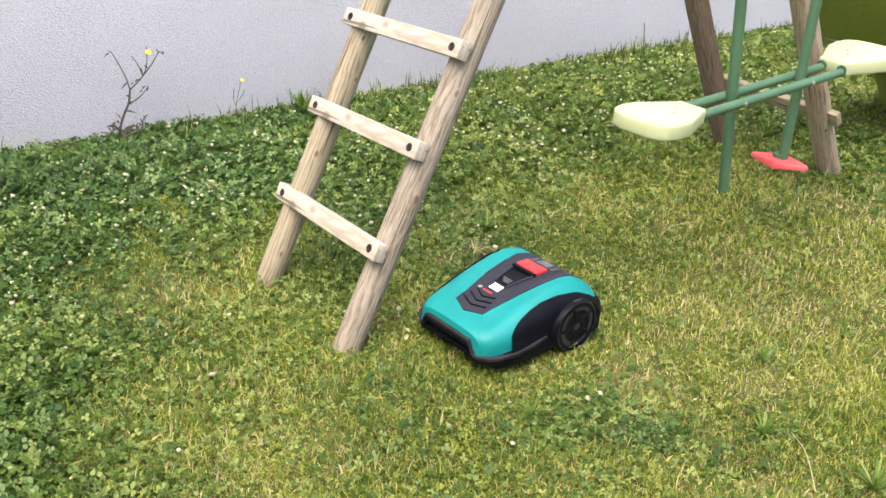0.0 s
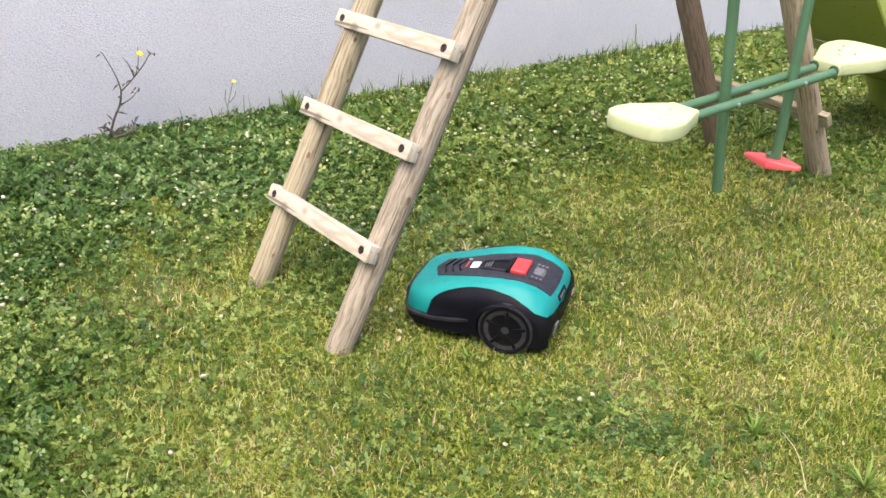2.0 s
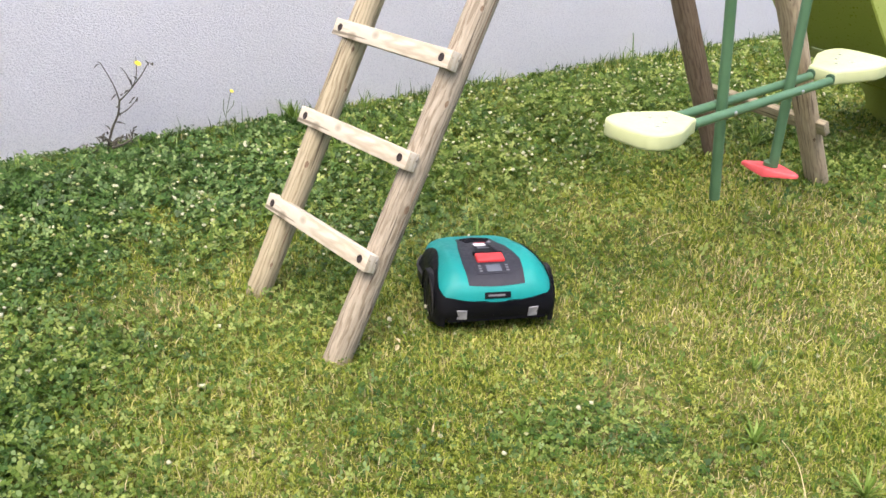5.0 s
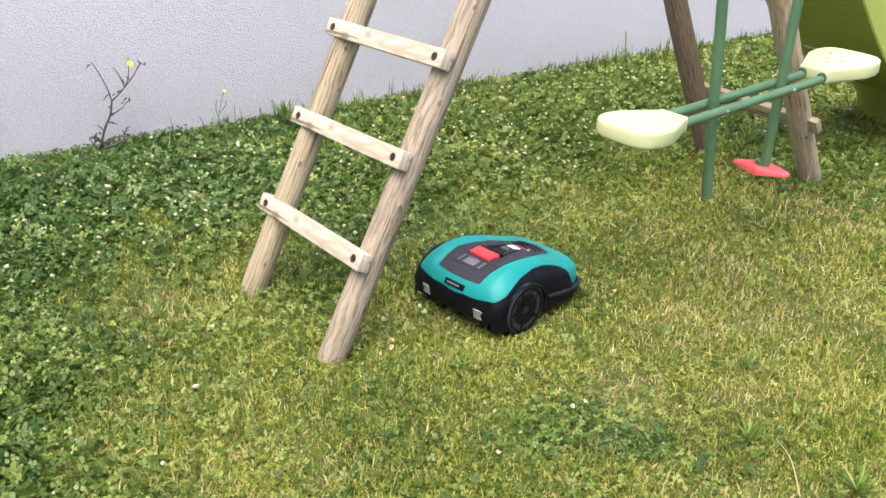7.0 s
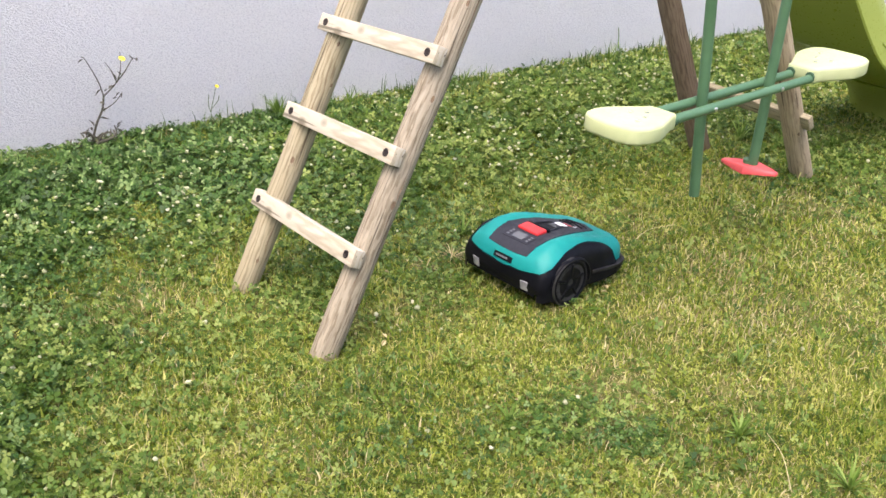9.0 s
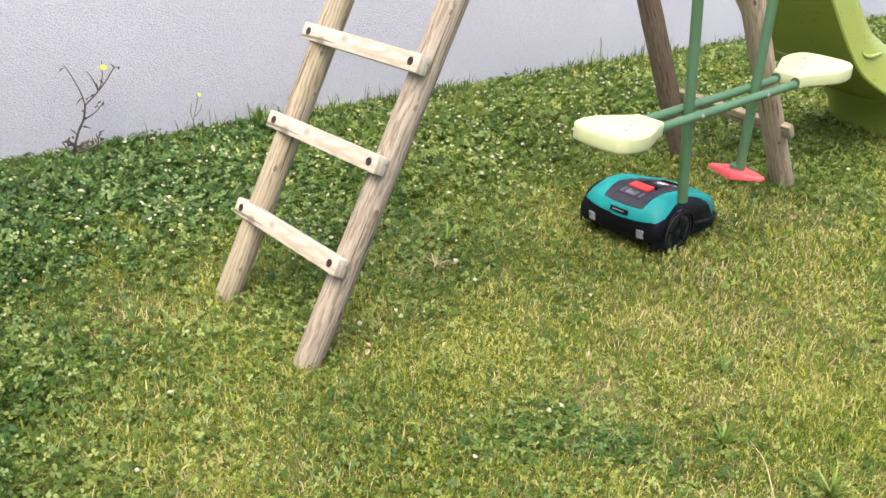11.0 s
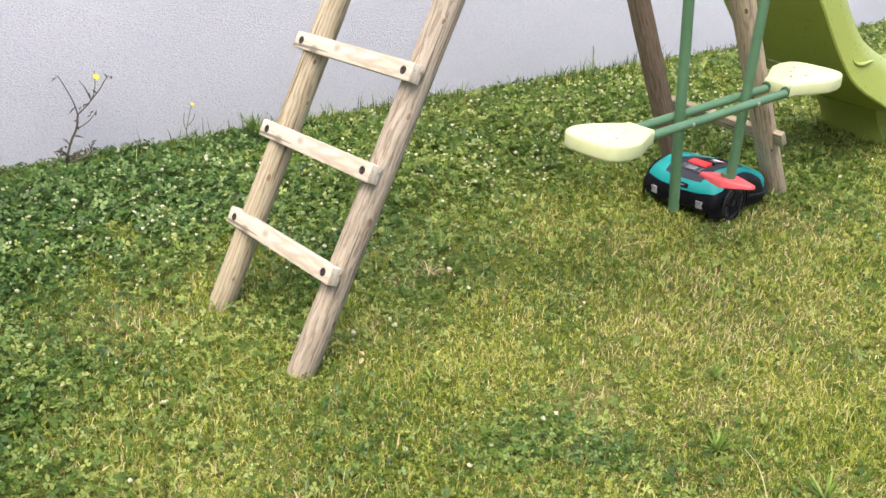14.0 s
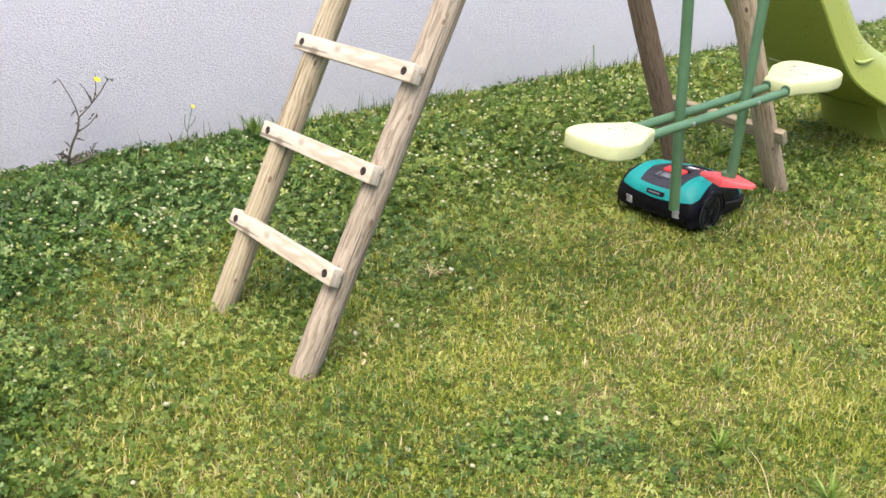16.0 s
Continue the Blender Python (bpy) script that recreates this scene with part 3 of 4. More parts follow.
    def low_top(x):
        return float(np.interp(x, (-0.234, -0.18, 0.0, 0.08, 0.14, 0.207), (0.106, 0.1, 0.09, 0.078, 0.072, 0.066)))

    def low_fn(x, k):
        s = -1 if k < 4 else 1
        y = low_w(x)
        zb = float(np.interp(x, (-0.234, -0.19, 0.16, 0.207), (0.076, 0.048, 0.032, 0.052)))
        roof = min(zb + (0.045 if x > 0.1 else 0), low_top(x) - 0.008)
        prof = [(0.0, roof), (y * 0.62, roof), (y * 0.70, zb), (y * 0.97, zb), (y, zb + 0.012), (y, low_top(x) - 0.006), (y * 0.985, low_top(x)), (0.0, low_top(x))]
        return prof[k]
    bm = bmesh.new()
    rings = []
    for x in bx:
        pr = [low_fn(x, k) for k in range(8)]
        ring = [bm.verts.new((x, y, z)) for y, z in pr] + [bm.verts.new((x, -y, z)) for y, z in pr[6:0:-1]]
        rings.append(ring)
    for a, b in zip(rings, rings[1:]):
        for k in range(len(a)):
            bm.faces.new((a[k], a[(k + 1) % len(a)], b[(k + 1) % len(a)], b[k]))
    bm.faces.new(rings[0])
    bm.faces.new(rings[-1])
    part("lower_body", bm, BLACK, m, "black plastic lower body")

    # scuffed lip round the nose, running back along both sides
    side = [Vector((x, low_w(x) + 0.002, np.interp(x, (0.0, 0.08, 0.207), (0.086, 0.076, 0.067)))) for x in (0.002, 0.03, 0.06, 0.09, 0.12, 0.145, 0.167, 0.184)]
    nose = [Vector((0.200, 0.122, 0.066)), Vector((0.206, 0.110, 0.067)), Vector((0.208, 0.102, 0.078)), Vector((0.209, 0.097, 0.092)), Vector((0.209, 0.090, 0.104)), Vector((0.210, 0.045, 0.1065)), Vector((0.211, 0.0, 0.1075))]
    full = side + nose + [Vector((p.x, -p.y, p.z)) for p in reversed(side + nose[:-1])]

    def band(dz0, dz1, out, t):
        """A flat strip that follows the lip, from dz0 to dz1 below it."""
        bm = bmesh.new()
        rows = []
        for i, p in enumerate(full):
            d = full[min(i + 1, len(full) - 1)] - full[max(i - 1, 0)]
            d.z = 0
            n = Vector((-d.y, d.x, 0)).normalized()
            if n.dot(Vector((p.x, p.y, 0))) < 0:
                n = -n
            rows.append([bm.verts.new(p + n * o + Vector((0, 0, z))) for o, z in ((out, dz0), (out + t, dz0 - 0.002), (out + t, dz1 + 0.002), (out, dz1))])
        for a, b in zip(rows, rows[1:]):
            for k in range(4):
                bm.faces.new((a[k], a[(k + 1) % 4], b[(k + 1) % 4], b[k]))
        bm.faces.new(rows[0])
        bm.faces.new(rows[-1])
        return bm
    part("bumper_lip", band(0.004, -0.008, -0.005, 0.010), LIP, m, "scuffed black bumper lip")
    part("bumper_strip", band(-0.009, -0.022, -0.006, 0.008), BLACK, m)
    for s in (-1, 1):
        # black flank with an arched top edge
        def flank_fn(u, v, s=s):
            x = -0.229 + 0.354 * u
            q = np.interp(x, (-0.229, -0.205, -0.18, -0.15, -0.11, -0.05, 0.0, 0.04, 0.075, 0.1, 0.115, 0.125), (0.945, 0.935, 0.925, 0.90, 0.86, 0.82, 0.805, 0.815, 0.85, 0.90, 0.955, 0.9999))
            p, w, t = pex(x), halfw(x), topz(x)
            a0 = math.asin(min(1.0, q ** (p / 2)))
            k = min(1.0, v / 0.7)
            a = a0 + (math.pi / 2 - a0) * k
            y, z = w * math.sin(a) ** (2 / p), ZB + (t - ZB) * max(0.0, math.cos(a)) ** (2 / p)
            if v > 0.7:
                z = ZB - 0.015 * (v - 0.7) / 0.3
            e = min(1.0, max(0.0, (0.105 - z) / 0.04))
            y += max(0.0, low_w(x) - y) * e * e * (3 - 2 * e)
            return Vector((x, s * (y + 0.0035), z + crest(x, y) + 0.0035 * math.cos(a)))
        part("flank", thicken(grid_bm(flank_fn, [i / 40 for i in range(41)], [i / 20 for i in range(21)]), 0.002), BLACK, m, "black side flank")
        # wheel arch
        def arch_fn(a, v, s=s):
            v *= 1.0 - 0.75 * max(0.0, min(1.0, (math.degrees(a) - 85) / 75))
            r = WHEEL_R + 0.004 + 0.018 * v
            x, z = WHEEL_X + r * math.cos(a) * (1 - 0.06 * v), WHEEL_R + 0.003 + r * math.sin(a) * (0.91 - 0.13 * v)
            y = 0.189 - 0.018 * v * v - 0.006 * max(0.0, min(1.0, (math.degrees(a) - 60) / 60))
            return Vector((x, s * y, z))
        arch = grid_bm(arch_fn, [radians(-14 + 192 * i / 28) for i in range(29)], [0, 0.25, 0.5, 0.75, 1])
        part("wheel_arch", thicken(arch, 0.012), BLACK, m, "black flared wheel arch")
        part("reflector", box_bm(0.004, 0.03, 0.034, 0.0015, 1), SILVER, m, "scratched grey reflector", pose(-0.2338, s * 0.106, 0.08, 0, -12, -s * 8))

    # black tail band under the teal, rising towards both corners
    def tail_fn(u, v):
        y = 0.174 * v
        z = 0.066 + (0.050 + 0.016 * min(1.0, abs(y) / 0.135) ** 2 + 0.022 * max(0.0, min(1.0, (abs(y) - 0.152) / 0.02))) * u
        return Vector((rear_x(y, max(z, 0.075)) - 0.0055 + 0.25 * max(0.0, 0.085 - z), y * 1.02, z))
    part("tail_band", thicken(grid_bm(tail_fn, [i / 8 for i in range(9)], [-1 + i / 20 for i in range(41)]), 0.003), BLACK, m, "black plastic tail band")
    wheels = []
    for s in (1, -1):
        w = empty("wheel", pose(WHEEL_X, s * 0.166, WHEEL_R + 0.003))
        w.parent = m
        tread = [(0.062, -0.017), (0.075, -0.019), (0.0788, -0.014), (WHEEL_R, -0.006), (WHEEL_R, 0.006), (0.0788, 0.014), (0.075, 0.019), (0.062, 0.017)]
        tyre = part("tyre", lathe_bm(tread, 48, "Y"), TYRE, w, "dusty black rubber tyre")
        rim = [(0.0, s * 0.012), (0.018, s * 0.0205), (0.026, s * 0.019), (0.06, s * 0.016), (0.067, s * 0.0205), (0.072, s * 0.0195), (0.073, s * 0.012)]
        bmr = lathe_bm([(max(r, 0.002), y) for r, y in rim], 40, "Y")
        part("rim", bmr, BLACK, w, "black plastic wheel cover")
        for k in range(5):
            a = 2 * math.pi * k / 5
            part("spoke", box_bm(0.038, 0.005, 0.009, 0.002), BLACK, w, "", pose(0.041 * math.cos(a), s * 0.0175, -0.041 * math.sin(a), 0, math.degrees(a), 0))
        wheels.append(w)
    for s in (1, -1):
        cw = part("caster", lathe_bm([(0.03, -0.01), (0.036, -0.005), (0.036, 0.005), (0.03, 0.01)], 20, "Y"), TYRE, m, "", pose(0.145, s * 0.075, 0.034))
    return m, wheels


mower_thing, mower_wheels = mower()


# ---- plants by the wall ----
def wall_weed():
    w = empty("tall_weed", pose(1.098, 3.935, 0.014))
    tagged(w, "tall thin wilted weed with one yellow flower before the wall", "weed")
    o = Vector((1.11, 3.98, 0))
    br = [((1.10, 3.98, -0.02), (1.135, 3.975, 0.09), (1.164, 3.97, 0.15), (1.18, 3.98, 0.208)),
          ((1.18, 3.98, 0.205), (1.165, 3.985, 0.27), (1.127, 3.99, 0.36), (1.112, 3.99, 0.375)),
          ((1.18, 3.98, 0.205), (1.232, 3.97, 0.256), (1.255, 3.965, 0.31), (1.259, 3.96, 0.385)),
          ((1.232, 3.97, 0.256), (1.28, 3.98, 0.30), (1.314, 3.98, 0.346), (1.328, 3.98, 0.34)),
          ((1.164, 3.97, 0.148), (1.21, 3.96, 0.175), (1.245, 3.955, 0.211)),
          ((1.12, 3.955, 0.02), (1.17, 3.95, 0.03), (1.205, 3.945, 0.05), (1.2, 3.945, 0.088)),
          ((1.115, 3.96, 0.045), (1.09, 3.955, 0.072), (1.062, 3.95, 0.074)),
          ((1.13, 3.955, 0.03), (1.15, 3.95, 0.055), (1.185, 3.945, 0.062)),
          ((1.236, 3.97, 0.26), (1.22, 3.975, 0.31), (1.2, 3.98, 0.345))]
    for k, b in enumerate(br):
        pts = smooth_path(b, 5)
        r0, r1 = (0.0056, 0.0040) if k == 0 else (0.0065, 0.002) if 5 <= k <= 7 else (0.0031, 0.0012)
        part("stem", tube_bm([p - o for p in pts], [r0 + (r1 - r0) * i / (len(pts) - 1) for i in range(len(pts))], 7), STEM, w)
    rnd = random.Random(4)
    spots = [(1.13, 0.085), (1.115, 0.07), (1.15, 0.12), (1.17, 0.16), (1.158, 0.185), (1.185, 0.225), (1.2, 0.235), (1.23, 0.195), (1.245, 0.215), (1.25, 0.19), (1.24, 0.27), (1.26, 0.285), (1.172, 0.24), (1.315, 0.34), (1.112, 0.37), (1.33, 0.335), (1.09, 0.062), (1.16, 0.055), (1.2, 0.06), (1.22, 0.075), (1.145, 0.03)]
    spots += [(1.11 + rnd.uniform(-0.09, 0.13), rnd.uniform(0.01, 0.07)) for _ in range(34)]
    for x, z in spots:
        bm = bmesh.new()
        L = rnd.uniform(0.02, 0.045)
        a = [bm.verts.new(p) for p in ((0, 0, 0), (L * 0.4, 0.005, 0.003), (L, 0, -0.004), (L * 0.45, -0.005, 0.002))]
        bm.faces.new(a)
        part("leaf", thicken(bm, 0.0012), STEM, w, "", Matrix.Translation(Vector((x, 3.975, z)) - o) @ pose(0, 0, 0, rnd.uniform(-30, 30), rnd.uniform(-70, 40), rnd.uniform(0, 360)))
    flower(w, Vector((1.262, 3.955, 0.358)) - o, 0.017)


def flower(parent, at, r):
    bm = bmesh.new()
    for k in range(14):
        a = 2 * math.pi * k / 14
        c, s = math.cos(a), math.sin(a)
        v = [bm.verts.new(p) for p in ((0, 0, 0), (r * (c * 0.6 - s * 0.13), r * (s * 0.6 + c * 0.13), 0.004), (r * c, r * s, 0.001), (r * (c * 0.6 + s * 0.13), r * (s * 0.6 - c * 0.13), 0.004))]
        bm.faces.new(v)
    part("flower", thicken(bm, 0.0015), YELLOW, parent, "small yellow flower", Matrix.Translation(at) @ pose(0, 0, 0, 35, 0, 20))


def small_weed():
    w = empty("small_weed", pose(1.636, 3.945, 0.014))
    tagged(w, "small sparse weed with a pale yellow flower by the wall", "weed")
    o = Vector((1.656, 3.99, 0))
    for k, b in enumerate((((1.656, 3.99, -0.02), (1.65, 3.985, 0.06), (1.662, 3.98, 0.12), (1.676, 3.975, 0.178)), ((1.65, 3.985, 0.06), (1.64, 3.985, 0.1), (1.645, 3.985, 0.145)), ((1.655, 3.985, 0.08), (1.685, 3.985, 0.11), (1.69, 3.98, 0.135)))):
        pts = smooth_path(b, 4)
        part("stem", tube_bm([p - o for p in pts], [0.0015] * len(pts), 6), FRESHSTEM, w)
    flower(w, Vector((1.678, 3.972, 0.18)) - o, 0.011)


wall_weed()
small_weed()


# ---- lawn ----
rng = np.random.default_rng(7)


def fbm(x, y, s, seed):
    """Smooth noise in 0..1 from a few layered sine fields."""
    r = np.random.default_rng(seed)
    v = np.zeros_like(x)
    tot = 0.0
    for o in range(5):
        f = s * 1.75 ** o
        for _ in range(3):
            a = r.uniform(0, 2 * np.pi)
            ph = r.uniform(0, 2 * np.pi)
            v += np.sin((np.cos(a) * x + np.sin(a) * y) * f * r.uniform(0.7, 1.3) + ph) * 0.6 ** o
            tot += 0.6 ** (2 * o) * 0.5
    return 0.5 + 0.5 * np.clip(v / (2.0 * np.sqrt(tot)), -1, 1)


def blob(x, y, cx, cy, rx, ry, amp):
    return amp * np.exp(-((x - cx) / rx) ** 2 - ((y - cy) / ry) ** 2)


def clover_cover(x, y):
    """How much of the lawn is clover at a place, 0 to 1."""
    c = np.clip((y - 2.55) / 0.75, 0, 1) * (0.8 - 0.3 * np.clip((y - 3.4) / 0.4, 0, 1) * np.clip((x - 1.0) / 0.5, 0, 1))
    c += blob(x, y, 0.75, 3.4, 0.8, 0.55, 0.5) + blob(x, y, 0.2, 2.3, 0.4, 0.5, 0.36) + blob(x, y, 0.5, 1.75, 0.3, 0.25, 0.14) + blob(x, y, 0.1, 2.0, 0.25, 0.3, 0.18)
    c += blob(x, y, 1.45, 2.45, 0.3, 0.28, 0.5) + blob(x, y, 1.95, 2.4, 0.3, 0.25, 0.2) + blob(x, y, 1.35, 1.5, 0.25, 0.12, 0.12)
    c += blob(x, y, 1.57, 1.275, 0.10, 0.07, 0.5) + blob(x, y, 1.47, 1.43, 0.2, 0.08, 0.25) + blob(x, y, 3.9, 2.35, 0.5, 0.35, 0.7) + blob(x, y, 0.62, 2.35, 0.12, 0.12, 0.4) + 0.08 + 0.17 * np.clip((y - 1.65) / 0.5, 0, 1) * np.clip((3.0 - x) / 0.8, 0.3, 1)
    c -= blob(x, y, 0.75, 2.75, 0.25, 0.25, 0.35) + blob(x, y, 0.55, 1.95, 0.2, 0.3, 0.2)
    return np.clip(c * (0.1 + 0.7 * fbm(x, y, 3.2, 3) + 1.1 * fbm(x, y, 14.0, 17)), 0, 1)


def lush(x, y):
    """Share of the deep green clover, the darker of the two."""
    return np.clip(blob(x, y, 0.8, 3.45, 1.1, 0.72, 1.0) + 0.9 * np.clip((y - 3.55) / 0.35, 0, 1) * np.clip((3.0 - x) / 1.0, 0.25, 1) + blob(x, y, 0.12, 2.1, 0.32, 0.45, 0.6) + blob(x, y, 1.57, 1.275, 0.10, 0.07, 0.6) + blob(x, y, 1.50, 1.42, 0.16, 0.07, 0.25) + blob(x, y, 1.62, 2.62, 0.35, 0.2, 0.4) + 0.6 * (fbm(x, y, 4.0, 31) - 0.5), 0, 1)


def dryness(x, y):
    d = blob(x, y, 1.9, 1.4, 0.5, 0.45, 0.5) + blob(x, y, 0.75, 2.6, 0.35, 0.3, 0.4) + blob(x, y, 2.4, 1.7, 0.7, 0.3, 0.3) + blob(x, y, 2.9, 1.65, 0.8, 0.35, 0.3) + blob(x, y, 2.75, 2.4, 0.7, 0.45, 0.28) + blob(x, y, 0.55, 2.45, 0.22, 0.3, 0.3) + blob(x, y, 3.5, 2.0, 0.8, 0.4, 0.3)
    d += blob(x, y, 2.595, 1.765, 0.07, 0.06, 1.2) + blob(x, y, 1.72, 1.53, 0.09, 0.06, 0.6) + blob(x, y, 2.0, 1.25, 0.1, 0.08, 0.5) + blob(x, y, 0.85, 2.62, 0.2, 0.12, 0.5) + blob(x, y, 1.35, 1.62, 0.2, 0.1, 0.35) + blob(x, y, 0.95, 1.6, 0.3, 0.25, 0.4) + blob(x, y, 0.5, 1.95, 0.3, 0.3, 0.35)
    return np.clip(d + 0.75 * (fbm(x, y, 5.5, 11) - 0.44), 0, 1)


def scatter(n, power):
    """Places on the lawn, thinning out with distance from the near end."""
    a = np.radians(rng.uniform(-3, 77, n) + rng.normal(0, 5, n))
    u = rng.uniform(0, 1, n)
    p = 1 - power
    r = (1.2 ** p + u * (11.0 ** p - 1.2 ** p)) ** (1 / p) * np.exp(-np.abs(rng.normal(0, 0.10, n)))
    x, y = r * np.sin(a), r * np.cos(a)
    # the rest of the garden, thinly
    k = rng.uniform(0, 1, n) < 0.22
    x[k], y[k] = rng.uniform(-3.0, 9.0, k.sum()), rng.uniform(-4.8, WALL_Y, k.sum())
    r = np.where(k, 5.5, r)
    ok = (y < WALL_Y - 0.01) & (np.hypot(x, y) > 0.15)
    return x[ok], y[ok], r[ok]


def make_blades(name, n, keep, hgt, wid, mat, label, category, power=0.55, lean=1.15):
    x, y, r = scatter(n, power)
    ok = rng.uniform(0, 1, len(x)) < keep(x, y)
    x, y, r = x[ok], y[ok], r[ok]
    n = len(x)
    far = np.clip(r / 2.6, 0.8, 2.2)
    h = hgt * rng.lognormal(0, 0.32, n) * (0.65 + 0.7 * fbm(x, y, 5.0, 5)) * (1 + 0.35 * np.clip((y - 3.8) / 0.2, 0, 1) * np.clip((x - 1.2) / 0.6, -0.5, 1))
    w = wid * rng.uniform(0.7, 1.4, n) * far
    az, ln = rng.uniform(0, 2 * np.pi, n), np.abs(rng.normal(0, lean, n)).clip(0, 1.7)
    dx, dy = np.cos(az), np.sin(az)
    px, py = -dy, dx
    V = np.empty((n, 5, 3))
    m, t = 0.55, 1.0
    for k, (f, ww) in enumerate(((0, 1), (0, -1), (m, -0.85), (m, 0.85), (t, 0))):
        bend = np.sin(ln * (f + 0.25 * f * f)) * h * f * 0.9
        up = np.cos(ln * f * 0.8) * h * f
        V[:, k, 0] = x + dx * bend + px * w * ww * 0.5
        V[:, k, 1] = y + dy * bend + py * w * ww * 0.5
        V[:, k, 2] = np.maximum(up, 0.001 * k)
    i = np.arange(n)[:, None] * 5
    F = np.concatenate([i + [[0, 1, 2, 3]], i + [[3, 2, 4]]], axis=1)
    return mesh_np(name, V.reshape(-1, 3), F.ravel(), np.tile([4, 3], n), mat, label, category)


def herb_cover(x, y):
    """Small broad-leaved herbs all over the lawn, in loose clumps."""
    return np.clip(0.15 + blob(x, y, 2.65, 2.4, 0.7, 0.4, 0.25) + 1.5 * (fbm(x, y, 13.0, 41) - 0.42) + 0.7 * (fbm(x, y, 4.0, 43) - 0.5) - 0.3 * dryness(x, y), 0.03, 0.9) * (1 - 0.8 * np.clip(1.4 * clover_cover(x, y), 0, 1))


def make_clover(n, name, share, mat, label, scale=1.0, rise=1.0):
    x, y, r = scatter(n, 0.5)
    ok = rng.uniform(0, 1, len(x)) < share(x, y)
    x, y, r = x[ok], y[ok], r[ok]
    n = len(x)
    tall = 0.4 + 0.7 * np.clip((y - 2.4) / 1.2, 0, 1) + blob(x, y, 0.7, 3.2, 0.7, 0.4, 0.3) + blob(x, y, 0.2, 2.3, 0.35, 0.5, 0.4)
    tall *= 1 - 0.6 * np.clip((y - 3.6) / 0.3, 0, 1)
    z = 0.005 + 0.07 * rise * rng.beta(1.0, 2.0, n) * tall * (0.6 + 0.8 * fbm(x, y, 5.0, 8))
    size = scale * rng.uniform(0.0055, 0.0135, n) * np.clip(r / 3.2, 0.9, 1.25) * (0.75 + 0.3 * tall + blob(x, y, 0.15, 2.1, 0.4, 0.6, 0.3))
    az = rng.uniform(0, 2 * np.pi, n)
    tx, ty = rng.normal(0, 0.5, n), rng.normal(0, 0.5, n)
    V = np.empty((n, 13, 3))
    V[:, 0] = np.stack([x, y, z], 1)
    k = 1
    for j in range(3):
        a = az + j * 2 * np.pi / 3
        c, s = np.cos(a), np.sin(a)
        for f, g, dz in ((0.62, 0.48, 0.10), (1.08, 0.34, 0.06), (1.08, -0.34, 0.06), (0.62, -0.48, 0.10)):
            lx, ly = (c * f - s * g) * size, (s * f + c * g) * size
            V[:, k, 0], V[:, k, 1] = x + lx, y + ly
            V[:, k, 2] = z + dz * size + lx * tx + ly * ty
            k += 1
    V[:, :, 2] = np.maximum(V[:, :, 2], 0.003)
    i = np.arange(n)[:, None] * 13
    F = np.concatenate([i + [[0, 4 + 4 * j, 3 + 4 * j, 2 + 4 * j, 1 + 4 * j]] for j in range(3)], axis=1)
    return mesh_np(name, V.reshape(-1, 3), F.ravel(), np.tile([5, 5, 5], n), mat, label, "clover")


def make_blossoms(n):
    x, y, r = scatter(n, 0.15)
    ok = rng.uniform(0, 1, len(x)) < np.clip(clover_cover(x, y) * 1.1 - 0.12, 0, 1) * (0.25 + 0.75 * np.clip((y - 2.3) / 0.8, 0, 1)) * (0.62 + 1.6 * np.clip((x - 2.2) / 0.8, 0, 1) * np.clip((y - 2.6) / 0.3, 0, 1))
    x, y, r = x[ok], y[ok], r[ok]
    n = len(x)
    z = rng.uniform(0.020, 0.046, n) + 0.022 * np.clip((y - 2.6) / 0.8, 0, 1) - 0.024 * np.clip((y - 3.55) / 0.3, 0, 1)
    s = rng.uniform(0.0040, 0.0095, n)
    # a ragged head: three rings and two poles
    lat = [(-0.6, 0.7), (0.0, 1.0), (0.65, 0.72)]
    P = [(0, 0, -0.9)]
    for q, (zz, rr) in enumerate(lat):
        for k in range(6):
            a = (k + 0.5 * q) * np.pi / 3
            P.append((rr * np.cos(a), rr * np.sin(a), zz))
    P.append((0, 0, 0.95))
    P = np.array(P)
    V = P[None] * s[:, None, None] * rng.uniform(0.55, 1.3, (n, len(P), 1)) * np.array([1.0, 1.0, 0.8]) + np.stack([x, y, z], 1)[:, None]
    F = []
    for k in range(6):
        F.append((0, 1 + (k + 1) % 6, 1 + k))
        F.append((19, 13 + k, 13 + (k + 1) % 6))
        for q in range(2):
            a, b, c, d = 1 + 6 * q + k, 1 + 6 * q + (k + 1) % 6, 7 + 6 * q + k, 7 + 6 * q + (k + 1) % 6
            F += [(a, b, c), (b, d, c)]
    F = np.array(F)
    FF = (np.arange(n)[:, None, None] * 20 + F[None]).ravel()
    return mesh_np("clover_blossoms", V.reshape(-1, 3), FF, np.full(n * len(F), 3), BLOSSOM, "small round white clover blossoms in the lawn", "clover blossom")


make_blades("lawn_grass", 740000, lambda x, y: np.clip(0.35 + 0.9 * fbm(x, y, 9.0, 51) - 0.6 * clover_cover(x, y) - 0.35 * dryness(x, y), 0.08, 1), 0.020, 0.0029, GRASS, "short green and yellow lawn grass blades", "grass", 0.2, 1.3)
make_blades("dry_grass", 340000, lambda x, y: np.clip(0.10 + 0.9 * dryness(x, y) - 0.3 * clover_cover(x, y), 0.02, 1), 0.020, 0.0023, STRAW, "dry straw-coloured grass in worn patches", "dry grass", 0.3, 1.6)
